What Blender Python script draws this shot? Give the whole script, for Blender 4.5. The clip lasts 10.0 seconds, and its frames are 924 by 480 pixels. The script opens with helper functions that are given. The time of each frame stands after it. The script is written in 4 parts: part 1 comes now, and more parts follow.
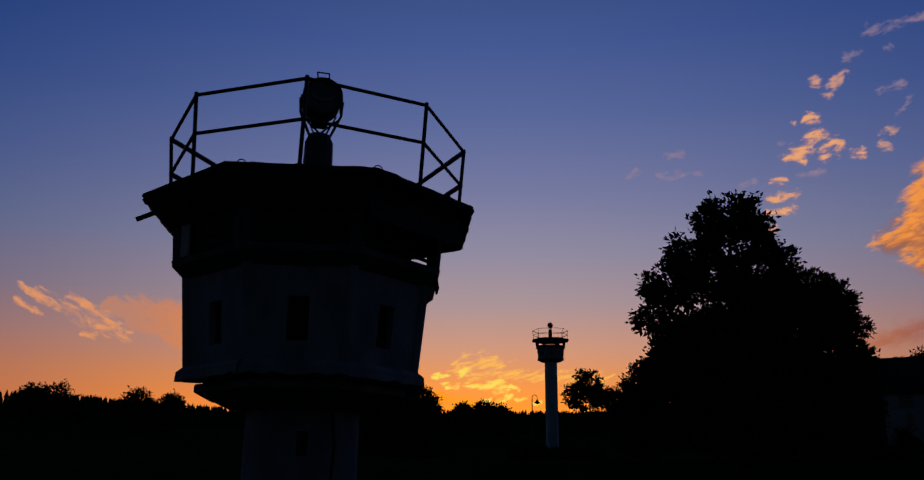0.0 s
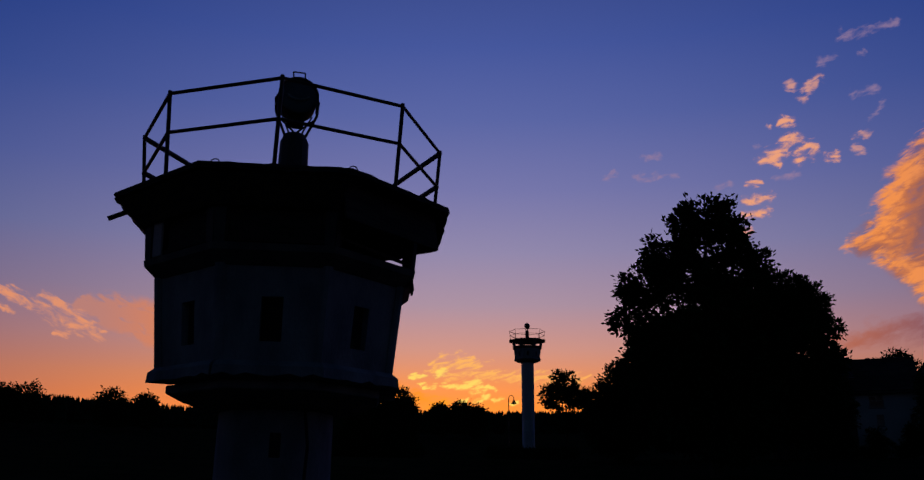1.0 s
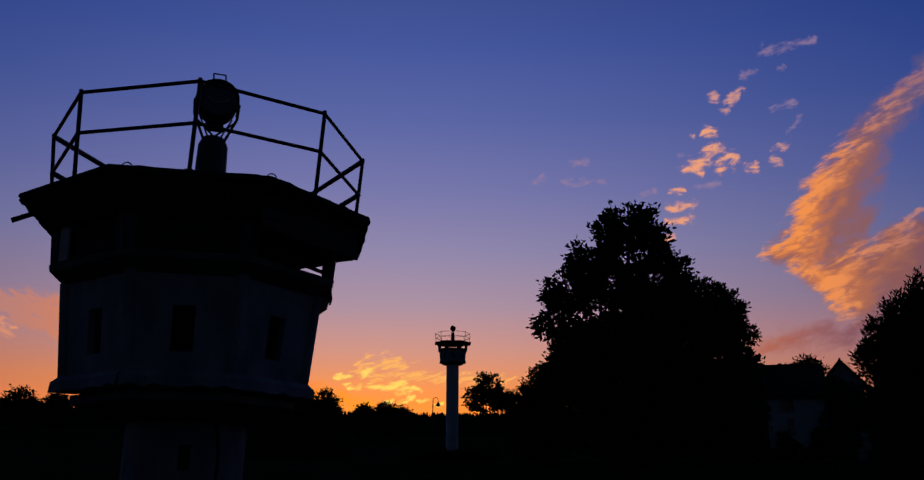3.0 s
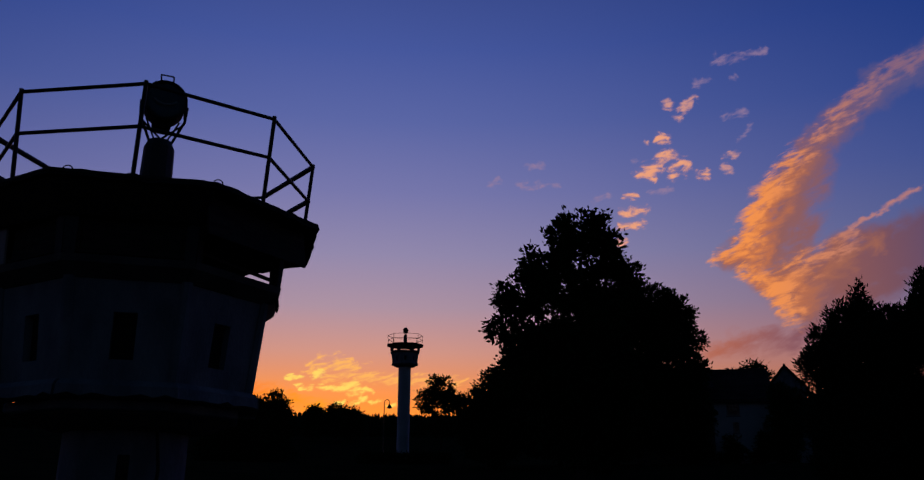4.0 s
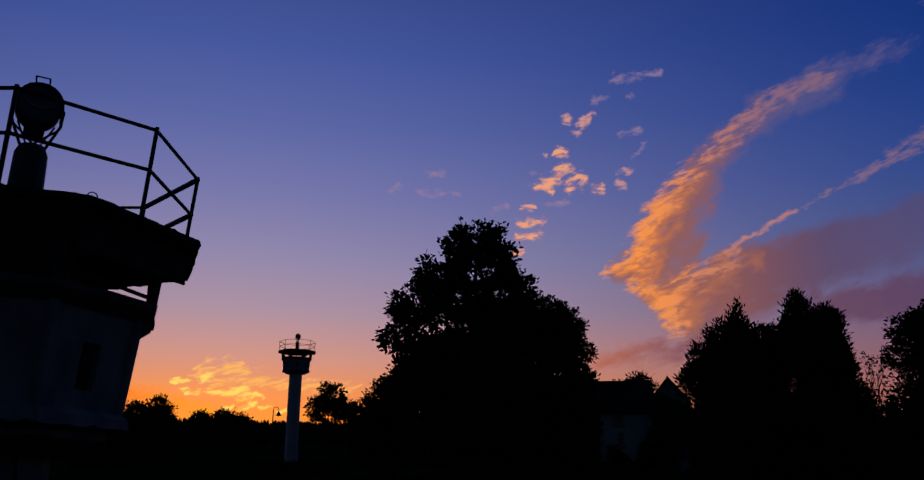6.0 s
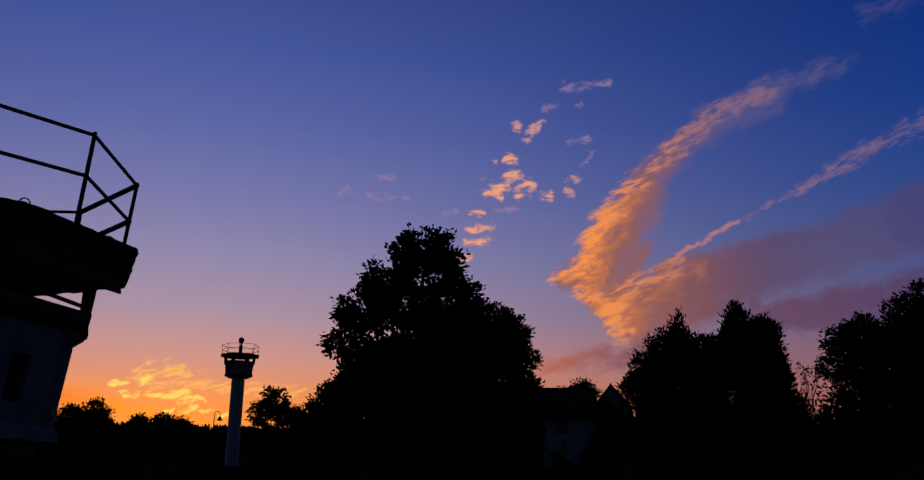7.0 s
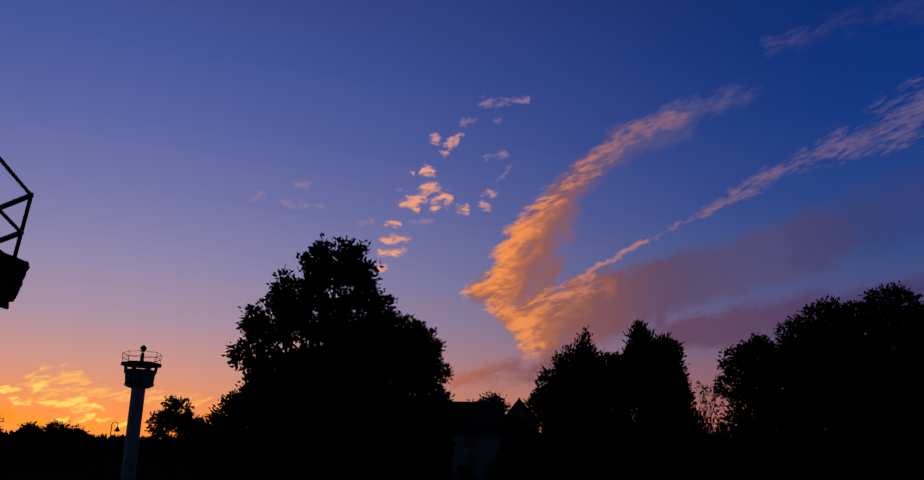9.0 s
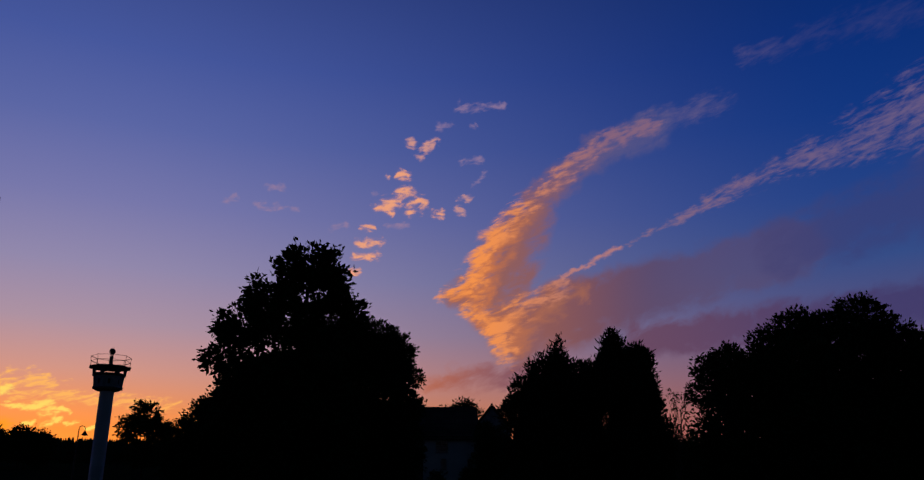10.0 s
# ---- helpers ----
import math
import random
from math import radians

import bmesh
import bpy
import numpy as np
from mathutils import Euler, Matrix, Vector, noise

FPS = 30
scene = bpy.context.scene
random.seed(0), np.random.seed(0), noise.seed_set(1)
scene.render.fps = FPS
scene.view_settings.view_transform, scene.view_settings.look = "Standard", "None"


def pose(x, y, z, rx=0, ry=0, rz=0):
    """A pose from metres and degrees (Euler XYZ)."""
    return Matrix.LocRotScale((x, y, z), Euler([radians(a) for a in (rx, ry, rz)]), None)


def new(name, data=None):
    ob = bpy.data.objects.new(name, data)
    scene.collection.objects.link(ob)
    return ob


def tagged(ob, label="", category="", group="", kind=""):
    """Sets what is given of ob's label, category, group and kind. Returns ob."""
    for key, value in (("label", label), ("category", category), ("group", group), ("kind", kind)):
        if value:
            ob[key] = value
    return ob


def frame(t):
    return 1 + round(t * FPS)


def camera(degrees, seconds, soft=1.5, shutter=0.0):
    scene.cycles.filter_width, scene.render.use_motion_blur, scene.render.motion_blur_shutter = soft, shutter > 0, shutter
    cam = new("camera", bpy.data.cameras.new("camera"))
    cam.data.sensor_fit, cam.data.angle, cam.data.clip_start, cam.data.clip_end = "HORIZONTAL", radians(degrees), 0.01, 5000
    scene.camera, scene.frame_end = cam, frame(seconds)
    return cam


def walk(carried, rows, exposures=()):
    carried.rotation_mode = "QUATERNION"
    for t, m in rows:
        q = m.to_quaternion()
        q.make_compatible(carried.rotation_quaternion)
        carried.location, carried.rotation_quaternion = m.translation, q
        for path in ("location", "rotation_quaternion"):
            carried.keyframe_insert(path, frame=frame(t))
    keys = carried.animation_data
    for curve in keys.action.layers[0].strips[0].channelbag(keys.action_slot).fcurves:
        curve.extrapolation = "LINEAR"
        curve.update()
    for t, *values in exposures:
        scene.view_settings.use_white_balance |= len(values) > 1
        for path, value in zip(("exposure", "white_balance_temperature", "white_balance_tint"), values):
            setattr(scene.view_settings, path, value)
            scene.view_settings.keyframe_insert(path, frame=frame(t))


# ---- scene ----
# ---- camera and walk ----
PATH = [
    (0, 0, 0, 1.6, 107.041, -0.574, -0.176),
    (0.5, 0.0113, -0.0022, 1.6068, 107.061, -0.541, -0.817),
    (1, 0.0268, -0.0023, 1.6135, 107.069, -0.47, -1.719),
    (1.5, 0.0456, -0.0041, 1.6281, 107.077, -0.427, -2.758),
    (2, 0.0684, -0.0092, 1.6512, 107.101, -0.346, -4.01),
    (2.5, 0.0892, -0.0149, 1.6821, 107.131, -0.261, -5.296),
    (4, 0.1656, -0.0371, 1.8092, 107.277, -0.216, -9.937),
    (4.5, 0.1915, -0.0478, 1.8525, 107.367, -0.202, -11.667),
    (5, 0.217, -0.0614, 1.8965, 107.481, -0.149, -13.511),
    (5.5, 0.2422, -0.0784, 1.9368, 107.6, -0.046, -15.272),
    (7, 0.3023, -0.1532, 2.0552, 108.064, 0.097, -20.763),
    (7.5, 0.3155, -0.1782, 2.0886, 108.239, 0.139, -22.437),
    (8, 0.3294, -0.2029, 2.1191, 108.443, 0.212, -24.095),
    (8.5, 0.3375, -0.2268, 2.1468, 108.633, 0.191, -25.515),
    (9, 0.3423, -0.2503, 2.1706, 108.838, 0.215, -26.817),
    (9.5, 0.3473, -0.274, 2.1921, 109.007, 0.248, -27.818),
    (10, 0.3522, -0.2968, 2.2111, 109.155, 0.189, -28.642),
]
cam = camera(57.57, 10.0, soft=1.3)
walk(cam, [(t, pose(x, y, z, a, b, c)) for t, x, y, z, a, b, c in PATH], exposures=[(0.0, 0.0, 7180, -9), (0.3, 0.0, 6820, 0), (0.8, 0.0, 6500, 10), (10.0, 0.0, 6500, 10)])


# ---- sky ----
def lin(r, g, b):
    """Linear colour from 0..255 display values."""
    return tuple((c / 255 / 12.92 if c <= 10 else ((c / 255 + 0.055) / 1.055) ** 2.4) for c in (r, g, b)) + (1.0,)


world = bpy.data.worlds.new("dusk_sky")
scene.world = world
world.use_nodes = True
wt = world.node_tree
wt.nodes.clear()


def wnode(kind, *links, operation=None):
    """A sky node, its first inputs joined to sockets or set to values."""
    n = wt.nodes.new(kind)
    if operation:
        n.operation = operation
    for i, l in enumerate(links):
        if l is None:
            continue
        if isinstance(l, bpy.types.NodeSocket):
            wt.links.new(l, n.inputs[i])
        else:
            n.inputs[i].default_value = l
    return n


def m(op, *links, clamp=False):
    n = wnode("ShaderNodeMath", *links, operation=op)
    n.use_clamp = clamp
    return n.outputs[0]


def vm(op, *links):
    n = wnode("ShaderNodeVectorMath", *links, operation=op)
    return n.outputs["Value"] if op in ("DOT_PRODUCT", "LENGTH") else n.outputs["Vector"]


def smooth(value, lo, hi):
    n = wnode("ShaderNodeMapRange", value, lo, hi, 0.0, 1.0)
    n.interpolation_type = "SMOOTHSTEP"
    return n.outputs["Result"]


def ramp(value, stops):
    n = wnode("ShaderNodeValToRGB", value)
    el = n.color_ramp.elements
    while len(el) < len(stops):
        el.new(0.5)
    for e, (at, colour) in zip(el, stops):
        e.position, e.color = at, colour
    return n.outputs[0]


def mix(fac, a, b, blend="MIX"):
    n = wnode("ShaderNodeMix")
    n.data_type, n.blend_type = "RGBA", blend
    for i, l in ((0, fac), (6, a), (7, b)):
        if isinstance(l, bpy.types.NodeSocket):
            wt.links.new(l, n.inputs[i])
        else:
            n.inputs[i].default_value = l
    return n.outputs[2]


def add(a, b, fac=1.0):
    return mix(fac, a, b, "ADD")


tc = wnode("ShaderNodeTexCoord").outputs["Generated"]
sep = wnode("ShaderNodeSeparateXYZ", tc)
AZ = m("MULTIPLY", m("ARCTAN2", sep.outputs[0], sep.outputs[1]), 57.29578)
EL = m("MULTIPLY", m("ARCSINE", sep.outputs[2]), 57.29578)
P = wnode("ShaderNodeCombineXYZ", AZ, EL, 0.0).outputs[0]
H = m("DIVIDE", EL, 60.0, clamp=True)
SUN_AZ = 1.5
west = m("SUBTRACT", SUN_AZ, AZ)
side = m("MAXIMUM", m("MULTIPLY", west, -1.0), m("MULTIPLY", west, 1.1))

warm = ramp(H, [(0.0, lin(250, 128, 28)), (0.10, lin(240, 136, 58)), (0.125, lin(232, 143, 88)), (0.16, lin(208, 147, 132)), (0.21, lin(171, 144, 161)), (0.27, lin(144, 135, 171)),
                (0.34, lin(117, 118, 170)), (0.42, lin(89, 101, 164)), (0.50, lin(68, 86, 156)), (0.72, lin(22, 39, 98)), (1.0, lin(6, 12, 35))])
cool = ramp(H, [(0.0, lin(140, 76, 66)), (0.12, lin(132, 86, 97)), (0.20, lin(84, 79, 122)), (0.27, lin(50, 75, 134)), (0.34, lin(31, 64, 134)), (0.42, lin(13, 53, 127)),
                (0.50, lin(6, 45, 118)), (0.72, lin(5, 27, 78)), (1.0, lin(4, 10, 33))])
sky = mix(smooth(side, 0.0, 57.0), warm, cool)
# afterglow over the place where the sun went down
ga = m("MAXIMUM", m("MULTIPLY", west, -1 / 11), m("MULTIPLY", west, 1 / 26))
ge = m("DIVIDE", m("SUBTRACT", EL, 4.0), 2.8)
glow = m("POWER", 2.718, m("MULTIPLY", m("ADD", m("MULTIPLY", ga, ga), m("MULTIPLY", ge, ge)), -1.0))
sky = add(sky, (0.55, 0.12, 0.0, 1.0), m("MULTIPLY", glow, 0.8))
# unseen sky away from the sun dimmed to keep camera-facing walls dark and bluish
back = smooth(side, 54.0, 105.0)
sky = mix(back, sky, mix(0.95, sky, (0.0014, 0.0078, 0.0185, 1.0)))

# ---- clouds: tapering streaks (azimuth, elevation, radius at both ends, in degrees), joined and eroded by drawn-out noise ----
def field(along, across, turn, detail, warp, seed):
    """Noise drawn out along a direction, turn degrees up from the horizontal."""
    c, s = math.cos(radians(turn)), math.sin(radians(turn))
    u, v = vm("DOT_PRODUCT", P, (c * along, s * along, 0)), vm("DOT_PRODUCT", P, (-s * across, c * across, 0))
    n = wnode("ShaderNodeTexNoise", wnode("ShaderNodeCombineXYZ", u, v, seed).outputs[0])
    n.inputs["Scale"].default_value, n.inputs["Detail"].default_value = 1.0, detail
    n.inputs["Roughness"].default_value, n.inputs["Distortion"].default_value = 0.56, warp
    return n.outputs[0]


def warped(scale, amount):
    """The sky's directions with ragged, wandering shifts."""
    n = wnode("ShaderNodeTexNoise", P)
    n.inputs["Scale"].default_value, n.inputs["Detail"].default_value = scale, 4
    shift = wnode("ShaderNodeVectorMath", vm("SUBTRACT", n.outputs["Color"], (0.5, 0.5, 0.5)), operation="SCALE")
    shift.inputs["Scale"].default_value = amount
    return vm("MULTIPLY", vm("ADD", P, shift.outputs[0]), (1, 1, 0))


PUFF = field(1.0, 2.2, 6, 4, 0.5, 3.1)
FLAKE = field(0.9, 3.4, 12, 4, 0.7, 21.0)
BILLOW = field(0.5, 0.8, 28, 6, 0.5, 7.3)
RIPPLE = field(0.6, 1.7, 18, 6, 0.6, 9.4)
FINE = field(0.9, 3.6, 12, 5, 0.8, 15.2)
FIBRE = field(0.7, 1.9, -20, 6, 0.7, 5.7)
BROAD, TIGHT = warped(0.7, 1.3), warped(1.5, 0.75)


def streaks(rows, place):
    """How deep inside the joined streaks each direction lies: 1 on their middle lines, 0 on their rims."""
    depth = None
    for ax, ay, ra, bx, by, rb in rows:
        ba = Vector((bx - ax, by - ay, 0))
        pa = vm("SUBTRACT", vm("MULTIPLY_ADD", sky, (1e-9, 1e-9, 1e-9), place), (ax, ay, 0))  # laid one after the other
        h = m("MULTIPLY", vm("DOT_PRODUCT", pa, ba), 1 / max(ba.length_squared, 1e-6), clamp=True)
        off = wnode("ShaderNodeVectorMath", ba, operation="SCALE")
        wt.links.new(h, off.inputs["Scale"])
        d = m("DIVIDE", vm("LENGTH", vm("SUBTRACT", pa, off.outputs[0])), m("MULTIPLY_ADD", h, rb - ra, ra))
        if depth is None:
            depth = d
        else:
            n = wnode("ShaderNodeMath", depth, d, 0.25, operation="SMOOTH_MIN")
            depth = n.outputs[0]
    return m("SUBTRACT", 1.0, depth)


def eroded(depth, grain, erode, start, soft):
    """Cover from depth and grain: thin and torn towards the rims, never quite even inside."""
    return m("MULTIPLY", smooth(m("ADD", depth, m("MULTIPLY", m("SUBTRACT", grain, 0.5), erode * 2.0)), start, start + soft), smooth(depth, -0.05, 0.4))


def lay(cover, most, tone):
    global sky
    sky = mix(m("MULTIPLY", cover, most, clamp=True), sky, tone)


def along_az(a0, c0, a1, c1):
    return mix(smooth(AZ, a0, a1), c0, c1)


def along_az_value(a0, v0, a1, v1):
    return m("MULTIPLY_ADD", smooth(AZ, a0, a1), v1 - v0, v0)


def both(a, b, k):
    """Two grains mixed."""
    return m("ADD", m("MULTIPLY", a, 1 - k), m("MULTIPLY", b, k))


# low banks
lay(eroded(streaks([(41.0, 12.1, 1.67, 49.0, 12.5, 1.67), (49.0, 12.6, 1.67, 59.2, 12.8, 1.92)], BROAD), BILLOW, 1.2, -0.35, 1.1), 0.9, along_az(38, lin(104, 68, 92), 58, lin(64, 56, 104)))
lay(eroded(streaks([(26.1, 9.3, 0.83, 28.9, 9.9, 1.25), (28.9, 9.9, 1.33, 33.3, 10.2, 1.67)], BROAD), both(BILLOW, RIPPLE, 0.4), 1.7, 0.0, 1.2), 0.9, along_az(25, lin(182, 100, 74), 33, lin(126, 78, 92)))
# broad mauve bank, fading into the blue
lay(eroded(streaks([(32.8, 13.0, 2.58, 36.9, 14.3, 2.75), (37.0, 14.4, 2.67, 43.6, 15.7, 2.17), (43.6, 15.7, 2.17, 51.4, 17.2, 2.33)], BROAD), both(BILLOW, RIPPLE, 0.3), 1.1, -0.45, 1.0), along_az_value(37, 0.95, 49, 0.5), along_az(32, lin(146, 88, 78), 43, lin(90, 68, 98)))
lay(eroded(streaks([(50.7, 17.3, 2.42, 59.7, 19.2, 2.92)], BROAD), both(BILLOW, RIPPLE, 0.3), 1.2, -0.35, 1.3), 0.75, along_az(43, lin(78, 68, 108), 57, lin(54, 62, 118)))
# the glowing wing: its shaded body, the warm middle, then the lit outer edge
lay(eroded(streaks([(42.1, 26.1, 1.42, 48.1, 27.1, 1.08), (49.7, 29.7, 0.92, 56.8, 30.1, 1.42), (56.8, 30.1, 1.42, 61.2, 30.0, 1.25)], BROAD), both(RIPPLE, FINE, 0.4), 2.2, 0.0, 1.9), along_az_value(46, 0.62, 52, 0.42), along_az(46, lin(104, 92, 132), 58, lin(66, 68, 122)))
lay(eroded(streaks([(28.0, 15.3, 1.08, 30.2, 15.4, 2.42), (31.0, 15.6, 2.92, 32.3, 18.0, 2.75), (32.0, 18.1, 2.58, 34.3, 21.2, 1.75), (33.9, 21.5, 1.42, 38.1, 24.4, 1.42), (38.2, 24.6, 1.42, 43.0, 25.9, 1.58), (31.0, 14.0, 2.0, 32.8, 12.0, 2.17)], BROAD), both(BILLOW, RIPPLE, 0.4), 1.4, -0.3, 1.1), along_az_value(34, 0.97, 42, 0.7), along_az(31, lin(144, 92, 88), 41, lin(88, 84, 130)))
lay(eroded(streaks([(28.1, 15.3, 0.92, 30.2, 15.8, 1.83), (30.0, 16.2, 1.75, 31.5, 18.6, 1.5), (31.5, 18.6, 1.42, 33.9, 21.3, 0.92), (29.8, 14.6, 1.5, 32.6, 13.0, 2.17), (32.4, 11.8, 1.42, 31.8, 13.4, 1.67), (32.6, 13.8, 1.83, 37.0, 15.4, 1.25)], BROAD), both(RIPPLE, BILLOW, 0.55), 2.2, 0.0, 1.2), 0.9, along_az(29, lin(204, 116, 68), 36, lin(158, 98, 82)))
lay(eroded(streaks([(27.2, 15.3, 0.67, 29.4, 16.1, 1.5), (29.3, 16.3, 1.42, 30.1, 18.2, 1.08), (30.1, 18.3, 1.12, 32.8, 20.9, 1.17), (32.8, 21.1, 1.08, 36.4, 23.6, 1.0), (36.4, 23.8, 1.0, 39.5, 25.4, 0.92), (39.5, 25.5, 0.92, 43.0, 26.2, 1.0), (28.9, 14.6, 0.92, 31.3, 13.0, 1.42), (31.8, 11.0, 1.0, 31.5, 13.0, 1.42), (32.3, 14.2, 1.42, 36.2, 16.0, 0.83)], TIGHT), both(RIPPLE, FINE, 0.35), 2.5, 0.1, 1.2), along_az_value(34, 0.98, 42, 0.4), along_az(29, lin(244, 146, 74), 39, lin(170, 114, 112)))
# bright thread above the bank and the rippled sheet that it grows into
lay(eroded(streaks([(35.8, 16.5, 0.21, 37.9, 17.4, 0.25), (37.9, 17.4, 0.29, 40.0, 18.3, 0.29)], TIGHT), RIPPLE, 1.2, 0.0, 1.2), 0.85, lin(192, 126, 114))
lay(eroded(streaks([(40.2, 18.4, 0.25, 42.8, 19.4, 0.33), (42.8, 19.4, 0.38, 46.1, 20.6, 0.58), (46.1, 20.7, 0.71, 52.2, 22.7, 1.08), (52.2, 22.6, 1.25, 60.7, 24.3, 3.25)], TIGHT), both(RIPPLE, FINE, 0.45), 2.9, 0.05, 1.7), 0.8, along_az(40, lin(146, 108, 124), 58, lin(112, 94, 130)))
# small puffs climbing beside the trees
lay(eroded(streaks([(28.6, 28.1, 0.54, 31.9, 28.2, 0.33), (26.9, 26.8, 0.42, 27.9, 26.9, 0.46), (29.4, 26.9, 0.29, 29.7, 26.9, 0.29), (28.8, 24.5, 0.46, 30.1, 24.6, 0.42), (11.9, 21.0, 0.38, 12.5, 21.2, 0.38), (14.7, 22.2, 0.38, 15.7, 22.3, 0.38), (14.4, 20.9, 0.38, 16.7, 20.9, 0.38), (13.8, 21.1, 0.29, 14.6, 21.1, 0.29), (19.4, 19.6, 0.46, 20.3, 20.0, 0.42), (22.2, 22.2, 0.25, 22.5, 22.2, 0.25), (23.4, 20.0, 0.33, 24.7, 20.1, 0.38), (29.4, 22.7, 0.29, 30.4, 23.6, 0.33)], TIGHT), PUFF, 2.2, 0.0, 1.7), 0.72, lin(152, 124, 154))
lay(eroded(streaks([(24.8, 25.9, 0.46, 25.0, 25.4, 0.54), (25.7, 25.3, 0.42, 26.8, 25.6, 0.5), (25.4, 24.8, 0.33, 25.7, 24.7, 0.33), (28.4, 21.9, 0.29, 29.2, 22.0, 0.38), (28.2, 21.2, 0.33, 28.8, 21.0, 0.38), (23.1, 23.4, 0.29, 23.3, 23.4, 0.25)], TIGHT), PUFF, 2.2, 0.0, 1.5), 0.92, lin(210, 148, 134))
puff_depth = streaks([(24.1, 23.6, 0.54, 24.8, 23.5, 0.5), (23.2, 21.4, 0.75, 24.6, 22.2, 0.75), (24.6, 22.2, 0.75, 25.9, 21.9, 0.5), (22.5, 21.3, 0.58, 23.6, 21.1, 0.5), (24.9, 21.1, 0.58, 25.8, 21.4, 0.58), (26.6, 21.0, 0.38, 27.2, 20.9, 0.38), (21.4, 19.8, 0.33, 22.2, 19.9, 0.38), (21.1, 18.8, 0.38, 22.8, 19.0, 0.5), (21.1, 17.9, 0.42, 22.6, 18.0, 0.5), (20.9, 16.8, 0.38, 21.4, 16.8, 0.33)], TIGHT)
lay(eroded(puff_depth, PUFF, 1.8, -0.1, 1.4), 0.8, lin(170, 124, 140))
lay(eroded(puff_depth, PUFF, 2.4, 0.2, 1.2), 0.97, lin(236, 160, 122))
# golden flakes over the afterglow
lay(eroded(streaks([(-2.5, 6.6, 0.92, 0.5, 5.9, 0.83), (-6.3, 7.2, 0.92, -2.5, 6.6, 1.08)], TIGHT), FLAKE, 0.9, 0.0, 1.2), 0.85, along_az(-6, lin(255, 118, 18), 1, lin(255, 156, 26)))
lay(eroded(streaks([(-0.2, 8.5, 0.58, 1.5, 8.8, 0.83), (0.3, 9.2, 0.42, 0.7, 8.9, 0.58), (1.3, 9.2, 0.38, 1.5, 9.0, 0.42), (1.5, 8.6, 0.67, 2.7, 8.6, 0.5), (0.8, 8.0, 0.67, 3.3, 8.1, 0.58), (3.1, 8.1, 0.5, 5.8, 7.8, 0.5), (5.5, 7.8, 0.54, 10.1, 7.7, 0.46), (2.2, 9.0, 0.25, 2.6, 9.1, 0.25), (3.1, 8.9, 0.17, 3.8, 8.9, 0.17), (-0.6, 8.6, 0.21, -0.4, 8.7, 0.25), (-0.8, 8.3, 0.17, -0.5, 8.3, 0.17)], TIGHT), FLAKE, 2.8, 0.0, 1.6), 0.9, lin(255, 182, 92))
lay(eroded(streaks([(-1.8, 7.8, 0.21, -0.9, 8.0, 0.21), (-0.2, 7.8, 0.25, 0.4, 8.1, 0.38), (-0.9, 7.1, 0.21, -0.1, 7.2, 0.21), (0.4, 7.2, 0.33, 1.3, 7.1, 0.25), (1.4, 7.1, 0.38, 2.8, 7.3, 0.5), (2.3, 6.8, 0.29, 3.0, 6.8, 0.25), (3.1, 6.7, 0.25, 3.4, 7.2, 0.29), (3.4, 7.1, 0.25, 3.9, 7.0, 0.21), (1.4, 6.1, 0.17, 2.0, 6.3, 0.21), (2.4, 6.1, 0.21, 3.4, 6.5, 0.25), (3.7, 6.2, 0.17, 4.5, 6.4, 0.21), (4.9, 6.1, 0.12, 5.4, 6.2, 0.17), (-1.2, 7.4, 0.21, -0.8, 7.5, 0.21)], TIGHT), FLAKE, 2.0, -0.1, 1.4), 0.97, lin(255, 216, 100))
# streaks over the western woods
lay(eroded(streaks([(-23.2, 11.4, 0.58, -21.4, 11.2, 1.25), (-21.4, 11.1, 1.33, -17.5, 10.2, 1.83)], TIGHT), FIBRE, 2.0, -0.5, 1.1), 0.95, along_az(-23, lin(186, 126, 116), -17, lin(214, 128, 90)))
lay(eroded(streaks([(-28.4, 12.2, 0.25, -27.1, 11.6, 0.5), (-27.1, 11.6, 0.5, -24.5, 10.5, 0.71), (-24.5, 10.4, 0.67, -21.8, 9.4, 0.46), (-25.6, 11.8, 0.38, -22.4, 10.2, 0.5), (-28.4, 11.2, 0.25, -26.9, 10.5, 0.21), (-24.4, 9.5, 0.21, -23.8, 9.4, 0.33), (-21.9, 9.8, 0.25, -21.6, 9.8, 0.25)], TIGHT), FIBRE, 2.1, 0.0, 1.3), 0.95, lin(228, 146, 106))

# the haze of the last scattered daylight
air = wnode("ShaderNodeTexSky")
air.sky_type, air.sun_disc, air.sun_elevation, air.sun_rotation = "NISHITA", False, radians(0.5), radians(SUN_AZ)
air.altitude, air.dust_density = 500.0, 2.0
sky = add(sky, air.outputs[0], 0.004)
bg = wnode("ShaderNodeBackground", sky, 1.0)
wt.links.new(bg.outputs[0], wnode("ShaderNodeOutputWorld").inputs[0])


